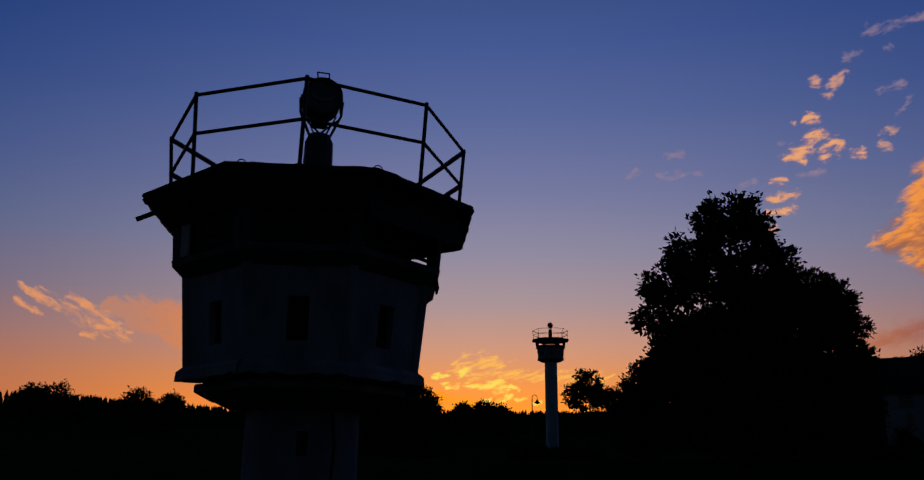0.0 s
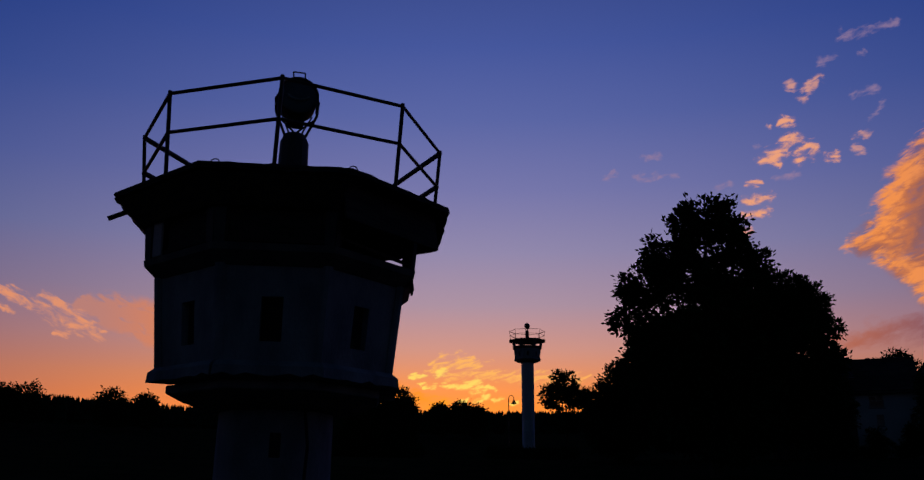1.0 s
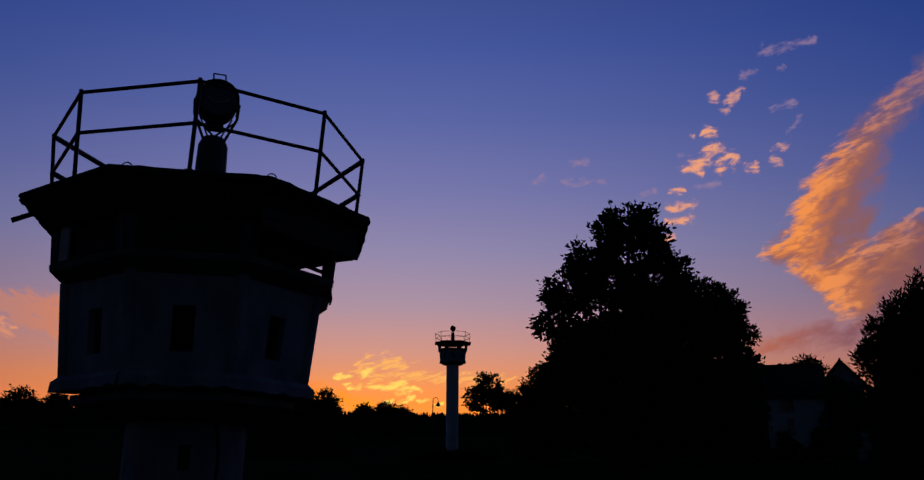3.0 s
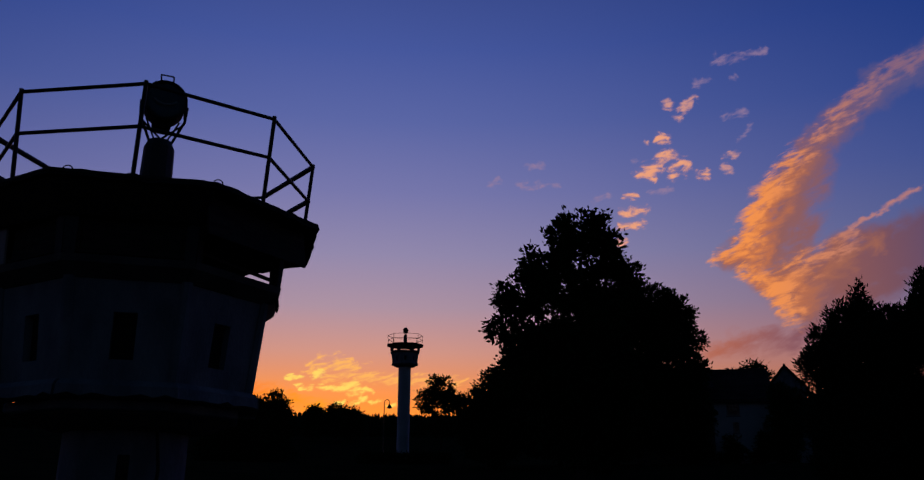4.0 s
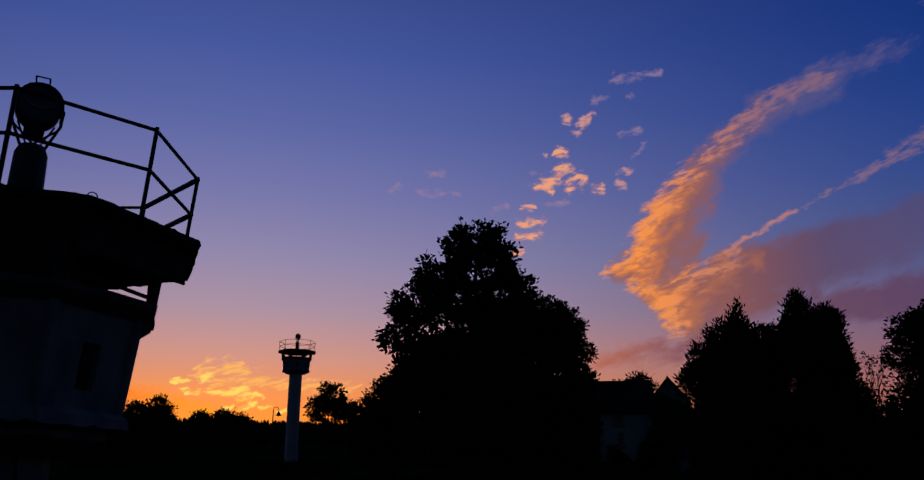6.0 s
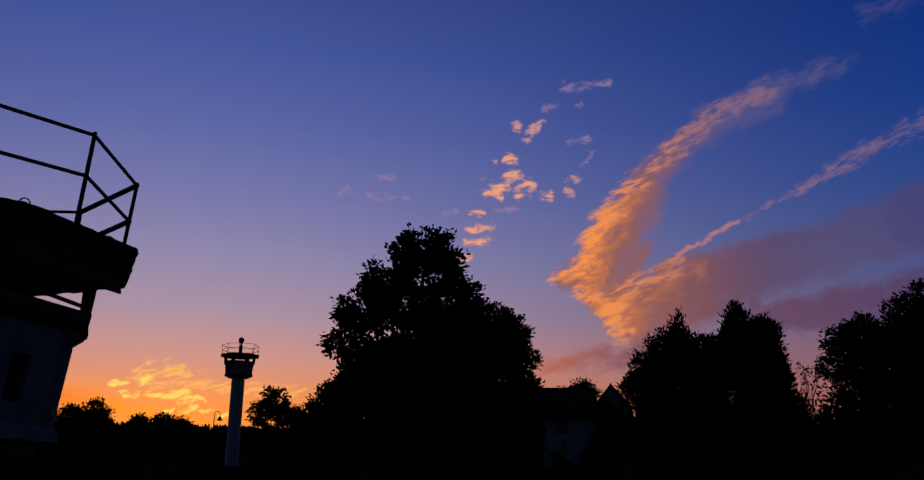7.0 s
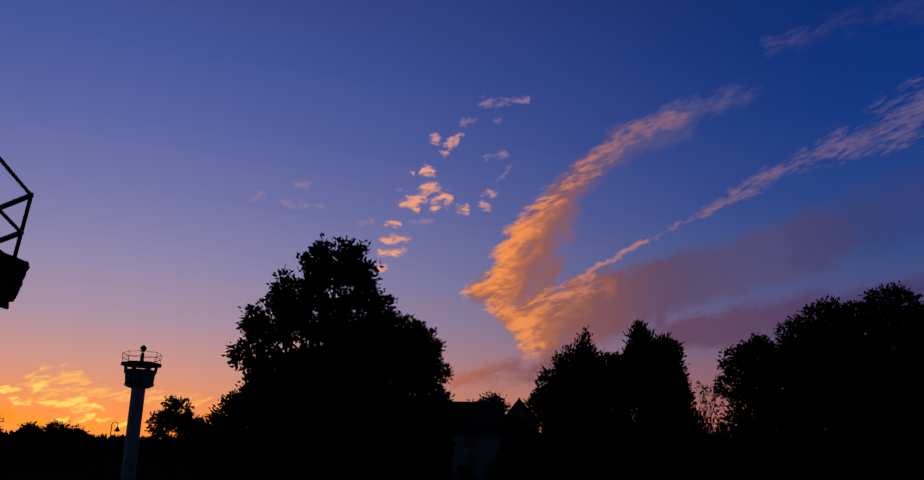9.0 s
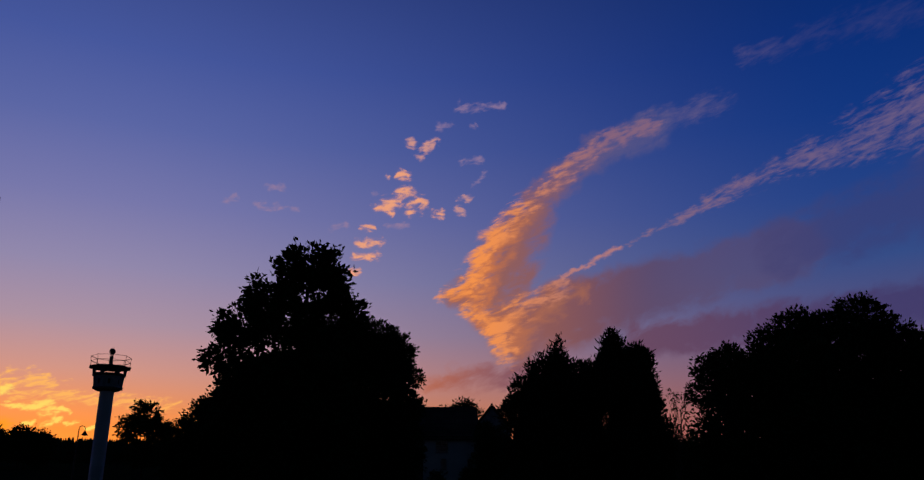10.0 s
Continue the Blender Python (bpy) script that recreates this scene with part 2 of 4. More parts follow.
# ---- materials ----
def material(name, base, other, scale=4.0, rough=0.85, bump=0.3, metal=0.0, fine=40.0, stretch=(1, 1, 1), object_random=0.0, translucent=0.0):
    """Two tones in large stains, fine grain on top, both in the bump."""
    mat = bpy.data.materials.new(name)
    mat.use_nodes = True
    t = mat.node_tree
    bsdf = t.nodes["Principled BSDF"]
    co = t.nodes.new("ShaderNodeTexCoord")
    mp = t.nodes.new("ShaderNodeMapping")
    mp.inputs["Scale"].default_value = stretch
    t.links.new(co.outputs["Object"], mp.inputs[0])
    big, grain = t.nodes.new("ShaderNodeTexNoise"), t.nodes.new("ShaderNodeTexNoise")
    for n, s in ((big, scale), (grain, fine)):
        t.links.new(mp.outputs[0], n.inputs["Vector"])
        n.inputs["Scale"].default_value, n.inputs["Detail"].default_value = s, 5
    rp = t.nodes.new("ShaderNodeValToRGB")
    rp.color_ramp.elements[0].position, rp.color_ramp.elements[0].color = 0.36, (*base, 1)
    rp.color_ramp.elements[1].position, rp.color_ramp.elements[1].color = 0.66, (*other, 1)
    t.links.new(big.outputs[0], rp.inputs[0])
    mul = t.nodes.new("ShaderNodeMix")
    mul.data_type, mul.blend_type = "RGBA", "MULTIPLY"
    mul.inputs[0].default_value = 0.5
    gr = t.nodes.new("ShaderNodeValToRGB")
    gr.color_ramp.elements[0].color, gr.color_ramp.elements[1].color = (0.55, 0.55, 0.55, 1), (1.2, 1.2, 1.2, 1)
    t.links.new(grain.outputs[0], gr.inputs[0])
    t.links.new(rp.outputs[0], mul.inputs[6])
    t.links.new(gr.outputs[0], mul.inputs[7])
    out = mul.outputs[2]
    if object_random:
        info, hsv, mr = t.nodes.new("ShaderNodeObjectInfo"), t.nodes.new("ShaderNodeHueSaturation"), t.nodes.new("ShaderNodeMapRange")
        mr.inputs["To Min"].default_value, mr.inputs["To Max"].default_value = 1 - object_random, 1 + object_random
        t.links.new(info.outputs["Random"], mr.inputs[0])
        t.links.new(mr.outputs[0], hsv.inputs["Value"])
        t.links.new(out, hsv.inputs["Color"])
        out = hsv.outputs[0]
    t.links.new(out, bsdf.inputs["Base Color"])
    bsdf.inputs["Roughness"].default_value, bsdf.inputs["Metallic"].default_value = rough, metal
    bsdf.inputs["Specular IOR Level"].default_value = 0.0 if rough > 0.94 else 0.15 if rough > 0.8 else 0.4
    if bump:
        sm, bp = t.nodes.new("ShaderNodeMath"), t.nodes.new("ShaderNodeBump")
        sm.operation = "ADD"
        t.links.new(big.outputs[0], sm.inputs[0])
        t.links.new(grain.outputs[0], sm.inputs[1])
        bp.inputs["Strength"].default_value, bp.inputs["Distance"].default_value = bump, 0.02
        t.links.new(sm.outputs[0], bp.inputs["Height"])
        t.links.new(bp.outputs[0], bsdf.inputs["Normal"])
    return mat


CONCRETE = material("weathered_concrete", (0.19, 0.225, 0.245), (0.33, 0.37, 0.39), 3.2, 0.95, 0.5, object_random=0.08, stretch=(1, 1, 0.5))
# paler concrete, used only for the tall tower's shaft rings
PALE_CONCRETE = material("pale_concrete", (0.56, 0.60, 0.62), (0.68, 0.71, 0.72), 1.4, 0.9, 0.25, object_random=0.05, stretch=(1, 1, 0.4))
CONCRETE_DARK = material("dark_concrete", (0.10, 0.10, 0.095), (0.19, 0.185, 0.17), 2.6, 0.92, 0.4)
PAINT = material("dark_grey_paint", (0.06, 0.062, 0.062), (0.10, 0.10, 0.098), 3.0, 0.75, 0.2, object_random=0.1)
PALE_PAINT = material("pale_paint", (0.42, 0.42, 0.40), (0.55, 0.54, 0.50), 3.0, 0.7, 0.2)
TIMBER = material("dark_boards", (0.05, 0.042, 0.034), (0.09, 0.075, 0.06), 3.0, 0.85, 0.4, stretch=(1, 1, 8))
FELT = material("tarred_roof_felt", (0.03, 0.03, 0.03), (0.055, 0.053, 0.05), 1.6, 0.93, 0.5, fine=60)
STEEL = material("painted_steel", (0.035, 0.036, 0.036), (0.07, 0.06, 0.05), 9.0, 0.6, 0.15, metal=0.3)
DARK_STEEL = material("black_enamel", (0.018, 0.018, 0.02), (0.035, 0.033, 0.032), 6.0, 0.85, 0.1)
INSIDE = material("dark_interior", (0.05, 0.048, 0.045), (0.08, 0.075, 0.07), 2.0, 0.95, 0.2)
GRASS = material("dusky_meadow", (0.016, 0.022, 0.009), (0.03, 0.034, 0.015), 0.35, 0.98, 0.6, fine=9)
LEAF = material("broad_leaves", (0.035, 0.055, 0.018), (0.06, 0.085, 0.03), 0.6, 0.95, 0.0)
NEEDLE = material("dark_needles", (0.025, 0.04, 0.02), (0.045, 0.06, 0.03), 0.8, 0.95, 0.0)
BARK = material("furrowed_bark", (0.06, 0.048, 0.038), (0.11, 0.09, 0.07), 3.0, 0.95, 0.8, stretch=(1, 1, 0.25))
PLASTER = material("pale_house_plaster", (0.70, 0.72, 0.73), (0.80, 0.81, 0.81), 0.9, 0.9, 0.2)
PLASTER_DIM = material("brown_house_render", (0.14, 0.12, 0.10), (0.20, 0.17, 0.14), 0.9, 0.9, 0.2)
TILE = material("old_roof_tiles", (0.07, 0.04, 0.032), (0.11, 0.065, 0.05), 1.2, 0.9, 0.4, object_random=0.15)


def glass_material():
    mat = bpy.data.materials.new("window_glass")
    mat.use_nodes = True
    b = mat.node_tree.nodes["Principled BSDF"]
    b.inputs["Base Color"].default_value = (0.9, 0.93, 0.95, 1)
    b.inputs["Roughness"].default_value, b.inputs["Transmission Weight"].default_value, b.inputs["IOR"].default_value = 0.03, 1.0, 1.45
    return mat


GLASS = glass_material()


# ---- mesh helpers ----
def thing(name, x, y, z, label, category, group="", turn=0.0):
    ob = new(name)
    ob.matrix_world = pose(x, y, z, 0, 0, turn)
    ob.empty_display_size = 0.3
    return tagged(ob, label, category, group)


def part(name, bm, mat, parent=None, label="", smooth_faces=False):
    me = bpy.data.meshes.new(name)
    bm.normal_update()
    bm.to_mesh(me)
    bm.free()
    me.materials.append(mat)
    if smooth_faces:
        for p in me.polygons:
            p.use_smooth = True
    ob = new(name, me)
    ob.parent = parent
    return tagged(ob, label) if label else ob


def box(bm, size, mat4=None, bevel=0.0):
    made = bmesh.ops.create_cube(bm, size=1.0, matrix=(mat4 or Matrix()) @ Matrix.Diagonal((*size, 1)))
    if bevel:
        edges = {e for v in made["verts"] for e in v.link_edges}
        bmesh.ops.bevel(bm, geom=list(edges), offset=bevel, segments=1, affect="EDGES")


def tube(bm, a, b, r, r2=None, sides=10, caps=True):
    a, b = Vector(a), Vector(b)
    d = b - a
    mt = Matrix.Translation((a + b) / 2) @ d.to_track_quat("Z", "Y").to_matrix().to_4x4()
    bmesh.ops.create_cone(bm, cap_ends=caps, segments=sides, radius1=r, radius2=r if r2 is None else r2, depth=d.length, matrix=mt)


def lathe(bm, profile, sides, turn=0.0, close_top=True, close_bottom=True):
    """Turns a profile of (radius, height) about the z axis."""
    rings = []
    for r, z in profile:
        rings.append([bm.verts.new((r * math.cos(turn + k * math.tau / sides), r * math.sin(turn + k * math.tau / sides), z)) for k in range(sides)])
    for lo, hi in zip(rings, rings[1:]):
        for k in range(sides):
            bm.faces.new((lo[k], lo[(k + 1) % sides], hi[(k + 1) % sides], hi[k]))
    if close_bottom:
        bm.faces.new(rings[0][::-1])
    if close_top:
        bm.faces.new(rings[-1])


def holed_panel(bm, lo_w, hi_w, z0, z1, r0, r1, hole, thick):
    """A slab of a polygonal wall, facing -y, that leans from radius r0 at z0 to r1 at z1, with an oblong hole (u0, u1, v0, v1) in metres or none."""
    def pt(u, v, back):
        k = (v - z0) / (z1 - z0)
        return (u, -(r0 + (r1 - r0) * k) + back, v)

    def edge_u(v):
        k = (v - z0) / (z1 - z0)
        return lo_w / 2 + (hi_w / 2 - lo_w / 2) * k

    outer = [(-lo_w / 2, z0), (lo_w / 2, z0), (hi_w / 2, z1), (-hi_w / 2, z1)]
    layers = []
    for back in (0.0, thick):
        shrink = 1 - back * 0.3
        o = [bm.verts.new(pt(u * shrink, v, back)) for u, v in outer]
        i = []
        if hole:
            u0, u1, v0, v1 = hole
            i = [bm.verts.new(pt(u, v, back)) for u, v in ((u0, v0), (u1, v0), (u1, v1), (u0, v1))]
        layers.append((o, i))
    (of, fi), (ob_, ib) = layers
    for k in range(4):
        n = (k + 1) % 4
        bm.faces.new((of[k], ob_[k], ob_[n], of[n]))
        if hole:
            bm.faces.new((of[k], of[n], fi[n], fi[k]))
            bm.faces.new((ob_[n], ob_[k], ib[k], ib[n]))
            bm.faces.new((fi[k], fi[n], ib[n], ib[k]))
    if not hole:
        bm.faces.new(of)
        bm.faces.new(ob_[::-1])


# ---- ground ----
def step(x, a, b):
    k = min(max((x - a) / (b - a), 0.0), 1.0)
    return k * k * (3 - 2 * k)


def ground_z(x, y):
    r = math.hypot(x, y)
    front = step(y / max(r, 0.01), -0.1, 0.5)
    h = 5.4 * step(r, 6, 92) + 2.4 * step(r, 85, 150) + 14.5 * step(r, 130, 300) + 6.0 * step(r, 300, 1500)
    return h * front + 0.12 * noise.noise((x * 0.08, y * 0.08, 0.3)) * step(r, 4, 30)


def build_ground():
    bm = bmesh.new()
    radii = [0.0] + [1.5 * 1.13 ** k for k in range(64)] + [4200.0]
    sides = 120
    prev = [bm.verts.new((0, 0, ground_z(0, 0)))]
    for r in radii[1:]:
        ring = [bm.verts.new((r * math.cos(k * math.tau / sides), r * math.sin(k * math.tau / sides), ground_z(r * math.cos(k * math.tau / sides), r * math.sin(k * math.tau / sides)))) for k in range(sides)]
        for k in range(sides):
            n = (k + 1) % sides
            if len(prev) == 1:
                bm.faces.new((prev[0], ring[k], ring[n]))
            else:
                bm.faces.new((prev[k], ring[k], ring[n], prev[n]))
        prev = ring
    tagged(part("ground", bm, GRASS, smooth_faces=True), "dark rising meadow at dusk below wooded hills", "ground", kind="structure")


build_ground()


# ---- watchtowers ----
OCT = math.tau / 8
HALF = math.tan(OCT / 2)


def face_turn(k):
    return Matrix.Rotation(k * OCT, 4, "Z")


def watchtower(x, y, base, lift, turn, label, shutters, posts_lean, eaves, skirts=range(8), shaft_mat=None):
    """An octagonal lookout cabin on a round shaft. lift: the height of its roof edge over base. The cabin's face 0 looks to -y before the turn."""
    t = thing("watchtower", x, y, base, label, "watchtower", "watchtowers", turn)
    R = lift  # roof edge height
    z = lambda below: R - below
    # shaft of stacked rings
    zb = z(2.11)
    ring_h = zb / max(1, round(zb / 0.98))
    k = 0
    while k * ring_h < zb - 0.01:
        bm = bmesh.new()
        a, b = k * ring_h, (k + 1) * ring_h
        lathe(bm, [(0.592, a), (0.60, a + 0.012), (0.60, b - 0.012), (0.592, b)], 40)
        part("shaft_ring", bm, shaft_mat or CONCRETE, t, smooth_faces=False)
        k += 1
    # stepped floor slab under the cabin
    bm = bmesh.new()
    lathe(bm, [(0.62, z(2.15)), (0.86, z(2.11)), (0.98, z(2.06)), (1.08, z(2.02)), (1.08, z(1.76))], 8, OCT / 2)
    part("floor_slab", bm, CONCRETE_DARK, t)
    # edge in paler concrete than the slab: its lit side put into colour
    bm = bmesh.new()
    lathe(bm, [(1.085, z(2.01)), (1.15, z(2.0)), (1.165, z(1.985)), (1.165, z(1.925)), (1.15, z(1.91)), (1.085, z(1.905))], 8, OCT / 2, close_top=False, close_bottom=False)
    part("slab_edge", bm, CONCRETE, t, "stained concrete slab edge, paler for its lit side")
    for k in skirts:
        bm = bmesh.new()
        prof = [(1.12, 1.90), (1.375, 1.90), (1.365, 1.80), (1.30, 1.747), (1.12, 1.747)]
        ends = [[bm.verts.new((s * r * math.sin(OCT / 2), -r * math.cos(OCT / 2), z(h))) for r, h in prof] for s in (-1, 1)]
        for i in range(5):
            bm.faces.new((ends[0][i], ends[1][i], ends[1][(i + 1) % 5], ends[0][(i + 1) % 5]))
        bm.faces.new(ends[0][::-1]), bm.faces.new(ends[1])
        # each piece has settled a little and lost some of its lower edge
        rag = random.Random(300 + k)
        bmesh.ops.subdivide_edges(bm, edges=[e for e in bm.edges if abs(e.verts[0].co.x - e.verts[1].co.x) > 0.5], cuts=9)
        for v in bm.verts:
            if v.co.z < z(1.85) and v.co.y < -1.2 and abs(v.co.x) < 0.45:
                v.co.z += rag.choice((0, 0, 0, 0.012, 0.03))
                v.co.y += rag.uniform(-0.006, 0.012)
        bm.transform(face_turn(k) @ Matrix.Translation((0, 0, rag.uniform(-0.008, 0.002))) @ Matrix.Rotation(radians(rag.uniform(-0.5, 0.5)), 4, "Y") @ Matrix.Diagonal((0.985, 1, 1, 1)))
        part("skirt", bm, CONCRETE, t)
    # lower wall: eight panels with a firing slot each, and posts on the corners
    c = math.cos(OCT / 2)
    r0, r1 = 1.25 * c, 1.35 * c
    for k in range(8):
        bm = bmesh.new()
        holed_panel(bm, r0 * HALF * 2 - 0.02, r1 * HALF * 2 - 0.02, z(1.745), z(0.83), r0, r1, (-0.105, 0.105, z(1.56), z(1.13)), 0.09)
        bm.transform(face_turn(k))
        panel = part("wall_panel", bm, CONCRETE, t)
        bm = bmesh.new()
        box(bm, (0.20, 0.02, 0.42), Matrix.Translation((0, -(r0 + 0.045) + 0.09, z(1.345))) @ Matrix.Rotation(radians(4), 4, "X"))
        bm.transform(face_turn(k))
        part("slot_hatch", bm, DARK_STEEL, panel, "dark steel hatch")
        bm = bmesh.new()
        q = OCT / 2
        lo, hi = Vector((math.sin(q) * 1.245, -math.cos(q) * 1.245, z(1.75))), Vector((math.sin(q) * 1.345, -math.cos(q) * 1.345, z(0.82)))
        tube(bm, lo, hi, 0.055, 0.055, 8)
        bm.transform(face_turn(k))
        part("corner_post", bm, CONCRETE, t)
    # sill ring and window band
    bm = bmesh.new()
    lathe(bm, [(1.26, z(0.85)), (1.37, z(0.83)), (1.51, z(0.72)), (1.525, z(0.655)), (1.38, z(0.655))], 8, OCT / 2)
    part("sill_ring", bm, CONCRETE_DARK, t)
    r0, r1 = 1.515 * c, 1.575 * c
    for k in range(8):
        w0, w1 = r0 * HALF * 2 - 0.012, r1 * HALF * 2 - 0.012
        kind = shutters.get(k, "glass")
        gap = 0.05 if kind in ("open", "hung") else 0.30 if kind == "small" else 0.10
        bm = bmesh.new()
        holed_panel(bm, w0, w1, z(0.655), z(0.028), r0, r1, (-w0 / 2 + gap, w0 / 2 - gap, z(0.648 if kind != "small" else 0.60), z(0.04 if kind == "open" else 0.10)), 0.05)
        bm.transform(face_turn(k))
        win = part("window", bm, PAINT, t)
        u = w0 / 2 - gap
        bm = bmesh.new()
        for s in (-1, 1):
            box(bm, (0.03, 0.03, 0.53), Matrix.Translation((s * (u - 0.017), -r0 + 0.02, z(0.367))))
        for h in ((0.08,) if kind == "open" else (0.12,) if kind == "hung" else (0.618, 0.117)):
            box(bm, (2 * u - 0.066, 0.03, 0.03), Matrix.Translation((0, -r0 + 0.02, z(h))))
        bm.transform(face_turn(k))
        part("window_frame", bm, TIMBER, win)
        bm = bmesh.new()
        if kind == "board":
            box(bm, (2 * u - 0.07, 0.025, 0.466), Matrix.Translation((0, -r0 + 0.03, z(0.367))), 0.003)
            bm.transform(face_turn(k))
            part("shutter", bm, TIMBER, win, "closed board shutter")
        elif kind == "hung":
            box(bm, (1.36, 0.03, 0.40), Matrix.Translation((0.0, -1.60, z(0.245))) @ Matrix.Rotation(radians(-9), 4, "X"), 0.004)
            bm.transform(face_turn(k))
            part("shutter", bm, TIMBER, win, "hanging board shutter over an open window")
            bm = bmesh.new()
            box(bm, (1.05, 0.02, 0.035), Matrix.Translation((0.0, -r0 + 0.03, z(0.57))) @ Matrix.Rotation(radians(3), 4, "Y"))
            bm.transform(face_turn(k))
            part("crossbar", bm, TIMBER, win)
        elif kind == "slit":
            box(bm, (2 * u - 0.066, 0.03, 0.30), Matrix.Translation((0, -r0 + 0.03, z(0.27))), 0.003)
            bm.transform(face_turn(k))
            part("shutter", bm, TIMBER, win, "half lowered board shutter")
        elif kind == "strip":
            box(bm, (2 * u - 0.30, 0.025, 0.466), Matrix.Translation((0.115, -r0 + 0.03, z(0.367))), 0.003)
            bm.transform(face_turn(k))
            part("shutter", bm, TIMBER, win, "closed board shutter")
            bm = bmesh.new()
            box(bm, (0.15, 0.025, 0.56), Matrix.Translation((-u + 0.13, -r0 - 0.02, z(0.37))) @ Matrix.Rotation(radians(3), 4, "X"), 0.003)
            bm.transform(face_turn(k))
            part("panel", bm, PALE_PAINT, win, "narrow pale board")
        elif kind == "glass":
            box(bm, (2 * u - 0.07, 0.006, 0.466), Matrix.Translation((0, -r0 + 0.03, z(0.367))))
            bm.transform(face_turn(k))
            p = part("pane", bm, GLASS, win)
            p.visible_shadow = False
    # cabin floor
    bm = bmesh.new()
    lathe(bm, [(1.10, z(1.755)), (1.10, z(1.70))], 8, OCT / 2)
    part("cabin_floor", bm, INSIDE, t)
    # roof: sloping eaves, a ragged felt edge and a shallow top
    bm = bmesh.new()
    lathe(bm, [(0.3, z(-0.06)), (1.50, z(-0.02)), (1.865, z(0.03)), (1.895, z(0.0)), (1.885, z(-0.03)), (1.55, z(-0.085)), (0.5, z(-0.13))], 8, OCT / 2)
    roof = part("roof", bm, FELT, t, "dark tarred felt roof with sloping eaves")
    bm = bmesh.new()
    rng = random.Random(4)
    n = 96
    ap = 1.892
    pts = []
    for i in range(n):
        a = OCT / 2 + i * math.tau / n
        rel = ((a - OCT / 2) % OCT) - OCT / 2
        rr = ap * c / math.cos(rel) + rng.uniform(-0.008, 0.012)
        pts.append((rr * math.cos(a), rr * math.sin(a), rng.uniform(-0.014, 0.014)))
    top = [bm.verts.new((px * 0.985, py * 0.985, z(-0.035) + pz)) for px, py, pz in pts]
    low = [bm.verts.new((px, py, z(0.03) + pz)) for px, py, pz in pts]
    inn = [bm.verts.new((px * 0.97, py * 0.97, z(0.03) + pz)) for px, py, pz in pts]
    for i in range(n):
        j = (i + 1) % n
        bm.faces.new((low[i], low[j], top[j], top[i]))
        bm.faces.new((inn[j], inn[i], top[i], top[j]))
        bm.faces.new((inn[i], inn[j], low[j], low[i]))
    part("felt_edge", bm, FELT, roof)
    for k in eaves:
        bm = bmesh.new()
        ra_, rb_ = 1.575 * c + 0.012, 1.86 * c
        v = [bm.verts.new(q) for q in ((-ra_ * HALF, -ra_, z(0.30)), (ra_ * HALF, -ra_, z(0.30)), (rb_ * HALF, -rb_, z(0.054)), (-rb_ * HALF, -rb_, z(0.054)),
                                       (-ra_ * HALF, -ra_, z(0.27)), (ra_ * HALF, -ra_, z(0.27)), (rb_ * HALF - 0.02, -rb_ + 0.03, z(0.054)), (-rb_ * HALF + 0.02, -rb_ + 0.03, z(0.054)))]
        for f in ((0, 1, 2, 3), (7, 6, 5, 4), (0, 4, 5, 1), (1, 5, 6, 2), (3, 2, 6, 7), (0, 3, 7, 4)):
            bm.faces.new([v[i] for i in f])
        bm.transform(face_turn(k))
        part("eave_board", bm, TIMBER, roof, "sloping dark board under the eaves")
    for a, rr in ((-0.35, 1.72), (0.42, 1.76), (2.0, 1.7), (4.1, 1.7)):
        bm = bmesh.new()
        pr = None
        for i in range(9):
            th = math.pi * i / 8
            q = Vector((0.045 * math.cos(th), 0, 0.05 * math.sin(th)))
            if pr is not None:
                tube(bm, pr, q, 0.006, sides=6)
            pr = q
        bm.transform(Matrix.Translation((math.sin(a) * rr, -math.cos(a) * rr, z(-0.055))))
        part("lifting_eye", bm, STEEL, roof)
    # railing: a post over the middle of each face
    feet, mids, tops = [], [], []
    for k in range(8):
        lean_r, lean_t, foot_t, dz = posts_lean[k]
        d = face_turn(k)
        feet.append(d @ Vector((foot_t, -1.63, z(-0.05))))
        mids.append(d @ Vector((foot_t + lean_t * 0.55, -1.63 - lean_r * 0.55, z(-0.535 - dz))))
        tops.append(d @ Vector((foot_t + lean_t, -1.63 - lean_r, z(-0.965 - dz))))
    for k in range(8):
        bm = bmesh.new()
        up = (tops[k] - feet[k]).normalized()
        tube(bm, feet[k], tops[k] + up * 0.03, 0.021, sides=10)
        tube(bm, feet[k] + Vector((0, 0, -0.03)), feet[k] + Vector((0, 0, 0.012)), 0.06, sides=10)
        part("railing_post", bm, STEEL, t)
        n = (k + 1) % 8
        for row, name in ((tops, "top_rail"), (mids, "middle_rail")):
            bm = bmesh.new()
            tube(bm, row[k], row[n], 0.03 if k in (2, 5) else 0.019, sides=10)
            part(name, bm, STEEL, t)
    return t


